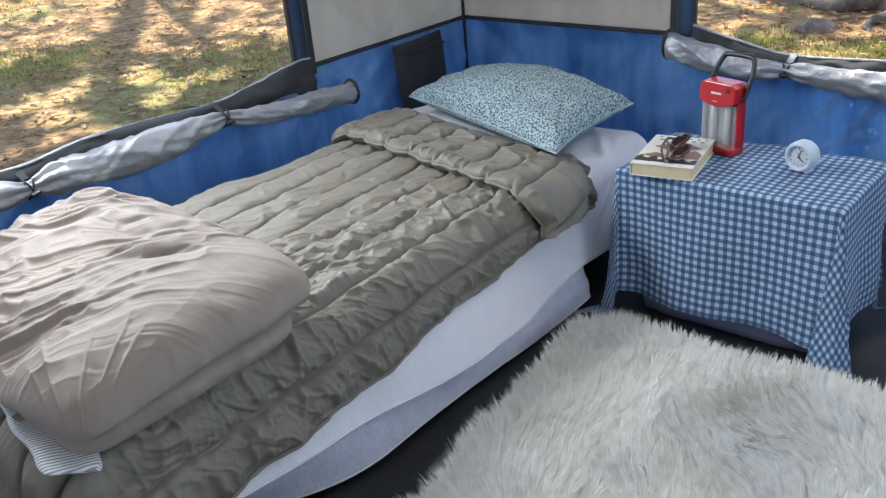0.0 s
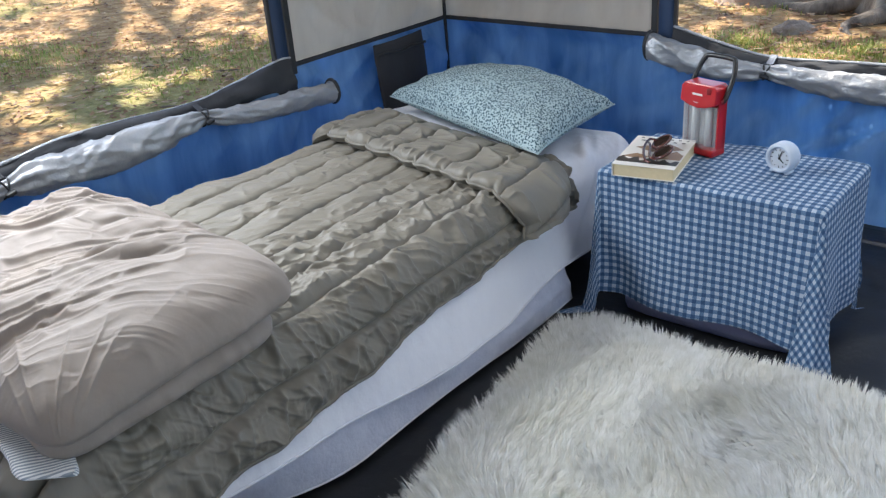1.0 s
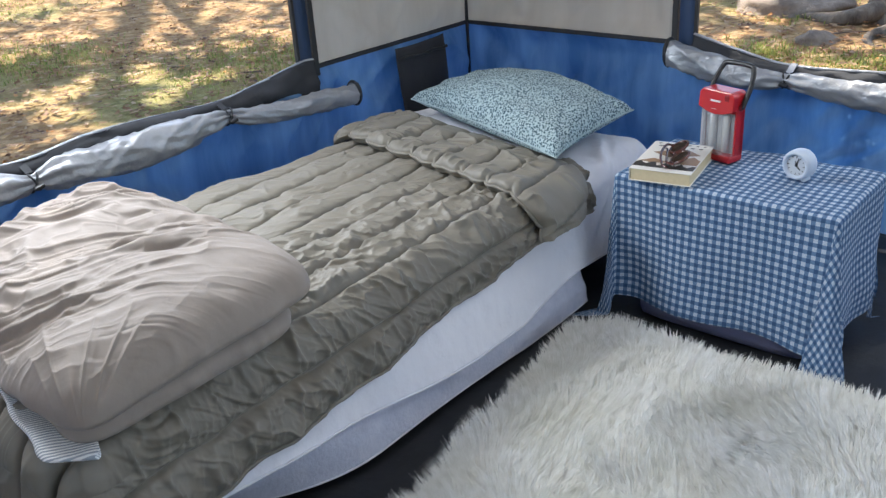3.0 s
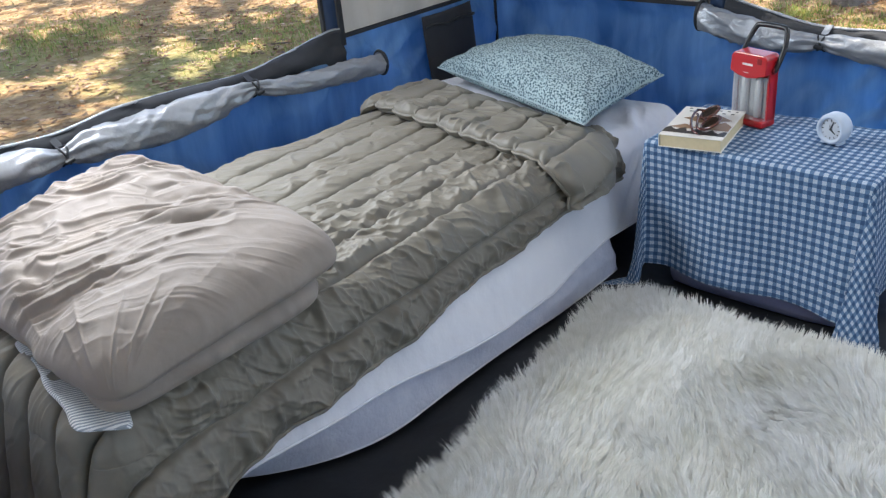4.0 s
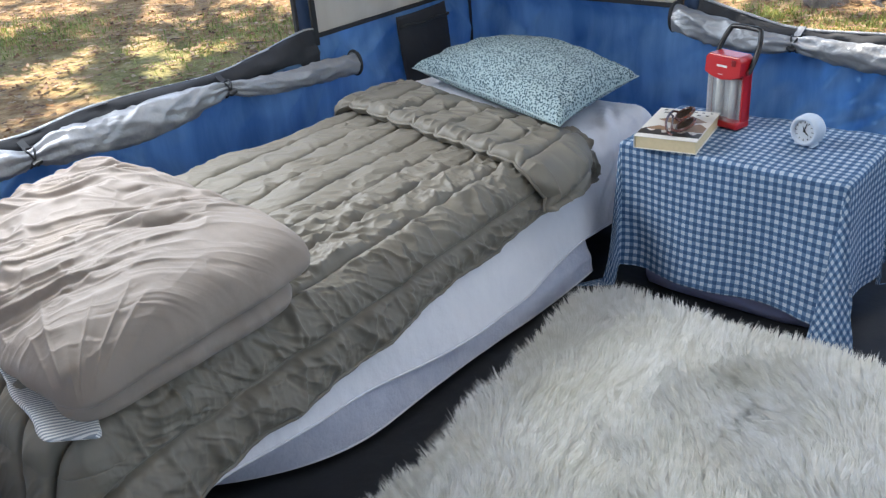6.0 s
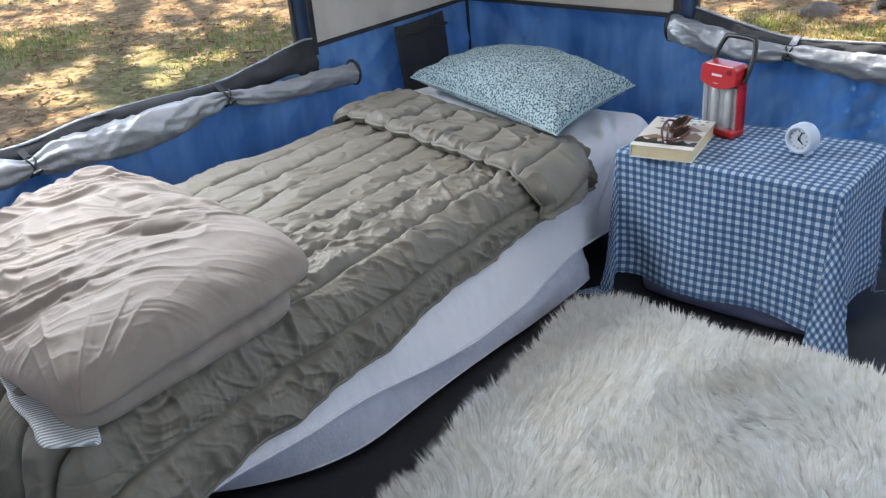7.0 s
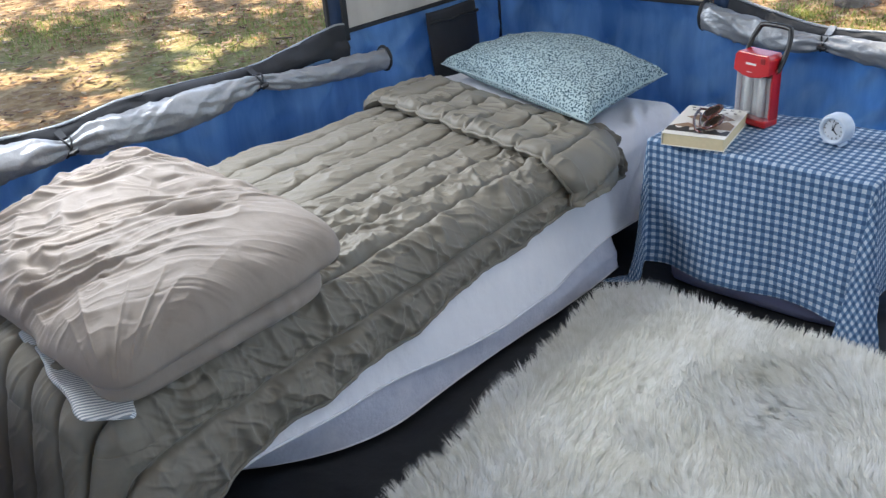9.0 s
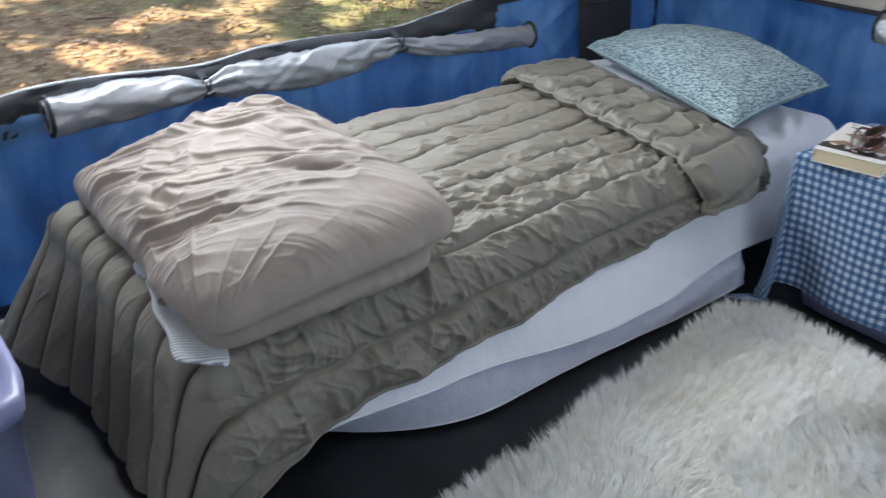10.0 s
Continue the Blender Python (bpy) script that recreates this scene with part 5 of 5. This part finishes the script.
    tris = np.stack([k, k + 1, k + 2, k, k + 2, k + 3, k + 3, k + 2, k + 4], 1).reshape(-1)
    me.vertices.add(len(verts))
    me.vertices.foreach_set("co", verts.astype(np.float32).ravel())
    me.loops.add(len(tris))
    me.loops.foreach_set("vertex_index", tris.astype(np.int32))
    me.polygons.add(len(tris) // 3)
    me.polygons.foreach_set("loop_start", np.arange(0, len(tris), 3, dtype=np.int32))
    me.update(calc_edges=True)
    me.validate()
    me.materials.append(FUR)
    ob = new("fur", me)
    ob.parent = rug
    tagged(ob, "long white fur", kind="stuff")


fur_rug()

# ---- outside ----
GZ = -0.03


def ground_height(x, y):
    return GZ + 0.02 * fbm(x * 0.7, y * 0.7, 101) * np.clip((np.maximum(np.abs(x) - 2.3, np.abs(y - 1.1) - 2.4)) / 1.0, 0, 1) + 0.035 * np.clip(np.hypot(x, y) - 5, 0, 60)


def outside_ground():
    r = np.concatenate([np.linspace(0.0, 12, 130), np.geomspace(12.5, 900, 30)])
    a = np.linspace(0, 2 * np.pi, 160, endpoint=False)
    R, T = np.meshgrid(r, a, indexing="ij")
    X, Y = R * np.cos(T) - 1.0, R * np.sin(T) + 2.0
    tagged(sheet_object("ground", np.stack([X, Y, ground_height(X, Y)], 2), GROUND, None, close=(False, True)), "woodland ground of brown soil and leaf litter", "ground", kind="structure")


outside_ground()


def scatter_mesh(name, verts, faces_per, material, label, category):
    """Many small pieces of one vertex layout (pieces, corners, 3) as one mesh."""
    n, c = verts.shape[:2]
    faces = [tuple(int(i * c + k) for k in f) for i in range(n) for f in faces_per]
    ob = mesh_object(name, verts.reshape(-1, 3), faces, material, None, "", False)
    return tagged(ob, label, category, kind="stuff")


def spots(rng, n):
    """Places on the ground in view of the two windows."""
    m = int(n * 0.68)
    x1, y1 = -2.6 - 8.5 * rng.random(m) ** 1.3, rng.uniform(0.2, 8.5, m)
    x2, y2 = rng.uniform(-3.8, 0.6, n - m), 3.8 + 6.5 * rng.random(n - m) ** 1.2
    x, y = np.concatenate([x1, x2]), np.concatenate([y1, y2])
    return x, y


def fallen_leaves():
    rng = np.random.default_rng(11)
    x, y = spots(rng, 26000)
    n = len(x)
    s = rng.uniform(0.012, 0.034, n)
    a = rng.uniform(0, 2 * np.pi, n)
    shape = np.array([(-1.0, 0.0, 0.10), (-0.45, 0.48, 0.0), (0.1, 0.36, 0.12), (0.5, 0.45, 0.05), (1.0, 0.0, 0.25), (0.45, -0.48, 0.0), (0.05, -0.34, 0.14), (-0.5, -0.42, 0.03)])
    jit = shape[None] * rng.uniform(0.7, 1.3, (n, 8, 3))
    jit[..., 2] *= rng.uniform(-0.4, 2.2, n)[:, None]
    c, d = np.cos(a)[:, None], np.sin(a)[:, None]
    X = x[:, None] + s[:, None] * (jit[..., 0] * c - jit[..., 1] * d)
    Y = y[:, None] + s[:, None] * (jit[..., 0] * d + jit[..., 1] * c)
    Z = ground_height(x, y)[:, None] + 0.008 + s[:, None] * (jit[..., 2] + 0.15) + rng.uniform(0, 0.012, n)[:, None]
    scatter_mesh("fallen_leaves", np.stack([X, Y, Z], 2), [(0, 1, 2, 6, 7), (2, 3, 4, 5, 6)], DRY_LEAF, "brown and tan dry leaves scattered over the ground", "leaves")


def grass_patches():
    rng = np.random.default_rng(12)
    n = 19000
    centres = np.array([(-4.5, 4.0, 0.75), (-5.9, 3.2, 0.55), (-3.9, 4.6, 0.5), (-7.9, 5.4, 0.9), (-1.70, 5.5, 0.22), (-1.25, 5.35, 0.25), (-1.9, 6.6, 0.35), (-8.5, 3.6, 0.8), (-6.9, 6.3, 0.9), (-1.0, 5.6, 0.22)])
    k = rng.integers(0, len(centres), n)
    x = centres[k, 0] + rng.normal(0, 0.55, n) * centres[k, 2]
    y = centres[k, 1] + rng.normal(0, 0.55, n) * centres[k, 2]
    ok = (x < -2.6) | ((y > 3.8) & (rng.random(n) < 0.4))
    x, y = x[ok], y[ok]
    n = len(x)
    h, a, w = rng.uniform(0.012, 0.042, n), rng.uniform(0, 2 * np.pi, n), rng.uniform(0.002, 0.0042, n)
    z = ground_height(x, y)
    ln = h * rng.uniform(0.3, 1.1, n)
    sx, sy = -np.sin(a) * w, np.cos(a) * w
    b0 = np.stack([x - sx, y - sy, z], 1)
    b1 = np.stack([x + sx, y + sy, z], 1)
    m1 = np.stack([x + sx * 0.8 + np.cos(a) * ln * 0.35, y + sy * 0.8 + np.sin(a) * ln * 0.35, z + h * 0.65], 1)
    m0 = np.stack([x - sx * 0.8 + np.cos(a) * ln * 0.35, y - sy * 0.8 + np.sin(a) * ln * 0.35, z + h * 0.65], 1)
    tip = np.stack([x + np.cos(a) * ln, y + np.sin(a) * ln, z + h], 1)
    scatter_mesh("grass", np.stack([b0, b1, m1, m0, tip], 1), [(0, 1, 2, 3), (3, 2, 4)], GRASS, "sparse patches of short green grass", "grass")


def twigs():
    rng = random.Random(13)
    for k in range(26):
        if k < 17:
            x, y = -3.0 - 5 * rng.random(), 1.0 + 6 * rng.random()
        else:
            x, y = -2.4 + 2.6 * rng.random(), 4.2 + 2.6 * rng.random()
        a, ln = rng.random() * 6.28, 0.08 + 0.22 * rng.random()
        z = float(ground_height(np.array(x), np.array(y))) + 0.012
        bm = bmesh.new()
        pts = [(x + math.cos(a) * ln * (s - 0.5) + 0.012 * math.sin(s * 7 + k), y + math.sin(a) * ln * (s - 0.5) + 0.012 * math.cos(s * 5 + k), z + 0.006 * math.sin(s * 4)) for s in np.linspace(0, 1, 8)]
        tube(bm, pts, [0.007 - 0.004 * i / 7 for i in range(8)], 6)
        me = bpy.data.meshes.new("twig")
        bm.to_mesh(me)
        bm.free()
        me.materials.append(TWIG)
        tagged(new("twig", me), "dry brown twig lying on the ground", "twig", "fallen twigs")


def boulder(m, size, seed, label):
    bm = bmesh.new()
    bmesh.ops.create_icosphere(bm, subdivisions=4, radius=1)
    for v in bm.verts:
        k = 1 + 0.22 * noise.noise(v.co * 1.6 + Vector((seed, 0, 0))) + 0.08 * noise.noise(v.co * 5 + Vector((0, seed, 0)))
        v.co = Vector((v.co.x * size[0], v.co.y * size[1], v.co.z * size[2])) * k
    me = bpy.data.meshes.new("boulder")
    bm.to_mesh(me)
    bm.free()
    me.materials.append(STONE)
    me.polygons.foreach_set("use_smooth", [True] * len(me.polygons))
    ob = new("boulder", me)
    ob.matrix_world = m
    tagged(ob, label, "rock", "rocks by the tree")


def crown_leaves(centre, spread, count, seed, gaps):
    """Leaves in uneven clumps; gaps: places on the ground (x, y, radius) that the sun still reaches."""
    rng = np.random.default_rng(seed)
    clumps = rng.normal(0, 1, (90, 3))
    clumps = clumps / np.linalg.norm(clumps, axis=1, keepdims=True) * rng.random((90, 1)) ** 0.4
    k = rng.integers(0, 90, count)
    p = np.array(centre) + (clumps[k] + rng.normal(0, 0.16, (count, 3))) * np.array(spread)
    s = (p[:, 2] - 0.3) / SUN_FROM.z
    fx, fy = p[:, 0] - SUN_FROM.x * s, p[:, 1] - SUN_FROM.y * s
    keep = np.ones(count, bool)
    for gx, gy, gr in gaps:
        ang = np.arctan2(fy - gy, fx - gx)
        keep &= np.hypot(fx - gx, fy - gy) > gr * (1 + 0.45 * np.sin(3 * ang + gx * 7) + 0.2 * np.sin(7 * ang))
    p = p[keep]
    n = len(p)
    s = rng.uniform(0.09, 0.20, n)
    u = rng.normal(0, 1, (n, 3))
    u /= np.linalg.norm(u, axis=1, keepdims=True)
    v = np.cross(u, rng.normal(0, 1, (n, 3)))
    v /= np.linalg.norm(v, axis=1, keepdims=True)
    q = np.stack([p - u * s[:, None], p + v * s[:, None] * 0.45, p + u * s[:, None], p - v * s[:, None] * 0.45], 1)
    return q


def tree(at, trunk_r, height, crown_at, spread, leaves, seed, gaps, label):
    t = thing("tree", Matrix(), label, "tree", "woodland trees")
    rng = random.Random(seed)
    x, y = at
    z0 = float(ground_height(np.array(x), np.array(y))) - 0.05
    Z, T = np.meshgrid(np.linspace(0, 1, 46) ** 1.6, np.linspace(0, 2 * np.pi, 40, endpoint=False), indexing="ij")
    flare = np.exp(-Z * height / 0.28)
    lobes = 0.5 + 0.5 * np.cos(T * 5 + seed)
    R = trunk_r * (1 - 0.55 * Z) * (1 + 0.08 * fbm(T * 1.6, Z * 6, seed)) + trunk_r * flare * (0.35 + 0.75 * lobes ** 2)
    cx, cy, cz = crown_at
    X, Y = x + (cx - x) * Z ** 1.5 + R * np.cos(T), y + (cy - y) * Z ** 1.5 + R * np.sin(T)
    sheet_object("trunk", np.stack([X, Y, z0 + Z * height], 2), BARK, t, "grey-brown bark", close=(False, True))
    for k in range(5):
        a = (2 * math.pi * k - seed) / 5
        ln = trunk_r * (2.2 + 1.6 * rng.random())
        pts = []
        for s in np.linspace(0, 1, 12):
            rr = trunk_r * 0.8 + ln * s
            px, py = x + rr * math.cos(a + 0.25 * math.sin(s * 5 + k)), y + rr * math.sin(a + 0.25 * math.sin(s * 5 + k))
            pts.append((px, py, float(ground_height(np.array(px), np.array(py))) + 0.10 * (1 - s) ** 1.5 - 0.02 * s))
        part("root", tube(bmesh.new(), pts, [0.065 * (1 - 0.8 * s) + 0.010 for s in np.linspace(0, 1, 12)], 10), BARK, t, "grey surface root", True)
    for k in range(7):
        a = rng.random() * 6.28
        s = 0.62 + 0.36 * k / 6
        p0 = Vector((x + (cx - x) * s ** 1.5, y + (cy - y) * s ** 1.5, z0 + height * s))
        p1 = Vector((cx + spread[0] * 0.7 * math.cos(a), cy + spread[1] * 0.7 * math.sin(a), cz + spread[2] * (rng.random() - 0.4)))
        pts = [tuple(p0.lerp(p1, f) + Vector((0, 0, 0.3 * math.sin(f * 3)))) for f in np.linspace(0, 1, 9)]
        part("limb", tube(bmesh.new(), pts, [trunk_r * 0.3 * (1 - 0.85 * f) for f in np.linspace(0, 1, 9)], 8), BARK, t, smooth=True)
    q = crown_leaves(crown_at, spread, leaves, seed, gaps)
    n = len(q)
    ob = mesh_object("crown", q.reshape(-1, 3), [(4 * i, 4 * i + 1, 4 * i + 2, 4 * i + 3) for i in range(n)], TREE_LEAF, t, "green leaves with gaps", False)
    ob["kind"] = "stuff"


fallen_leaves()
grass_patches()
twigs()
boulder(pose(-1.98, 6.65, 0.05, 0, 0, 20), (0.42, 0.26, 0.13), 3.0, "flat pale tan boulder behind the tree")
boulder(pose(-1.52, 5.86, 0.02, 0, 14, 50), (0.14, 0.08, 0.07), 8.0, "small grey-brown rounded rock beside the tree roots")
# holes cut in the added crowns so that sun patches land on ground, bedding and grass
GAPS = [(-4.76, 3.47, 0.38), (-5.14, 2.78, 0.42), (-4.54, 2.65, 0.26), (-8.4, 4.6, 0.5), (-5.1, 1.85, 0.42), (-4.65, 2.0, 0.3), (-4.26, 1.54, 0.26), (-7.5, 4.85, 0.3), (-1.54, 1.24, 0.20), (-1.24, 1.00, 0.16), (-2.25, 6.65, 0.35), (-2.12, 1.7, 0.10), (-6.2, 5.6, 0.3)]
sx, sy = SUN_FROM.x / SUN_FROM.z, SUN_FROM.y / SUN_FROM.z
# unseen trees, their crowns set sunwards to shade the tent and ground
for k, (fx, fy, ch, sp, tx, ty, cnt) in enumerate(((-3.1, 1.8, 8.0, (2.2, 3.2, 1.2), -10.5, 0.6, 27000), (-5.6, 3.8, 8.5, (3.0, 3.2, 1.3), -13.5, 8.5, 800), (-8.6, 4.8, 9.0, (3.0, 3.2, 1.3), -17.5, 3.5, 550), (-1.0, 6.3, 8.0, (2.2, 2.2, 1.2), -10.0, 9.5, 800))):
    tree((tx, ty), 0.22, ch - 0.5, (fx + sx * ch, fy + sy * ch, ch), sp, cnt, 61 + k, GAPS, "tall leafy tree added out of view to dapple the sun")
tree((-1.16, 6.55), 0.19, 6.5, (-1.4, 7.4, 7.0), (2.4, 2.2, 1.3), 3500, 77, [], "stout grey tree with spreading surface roots")
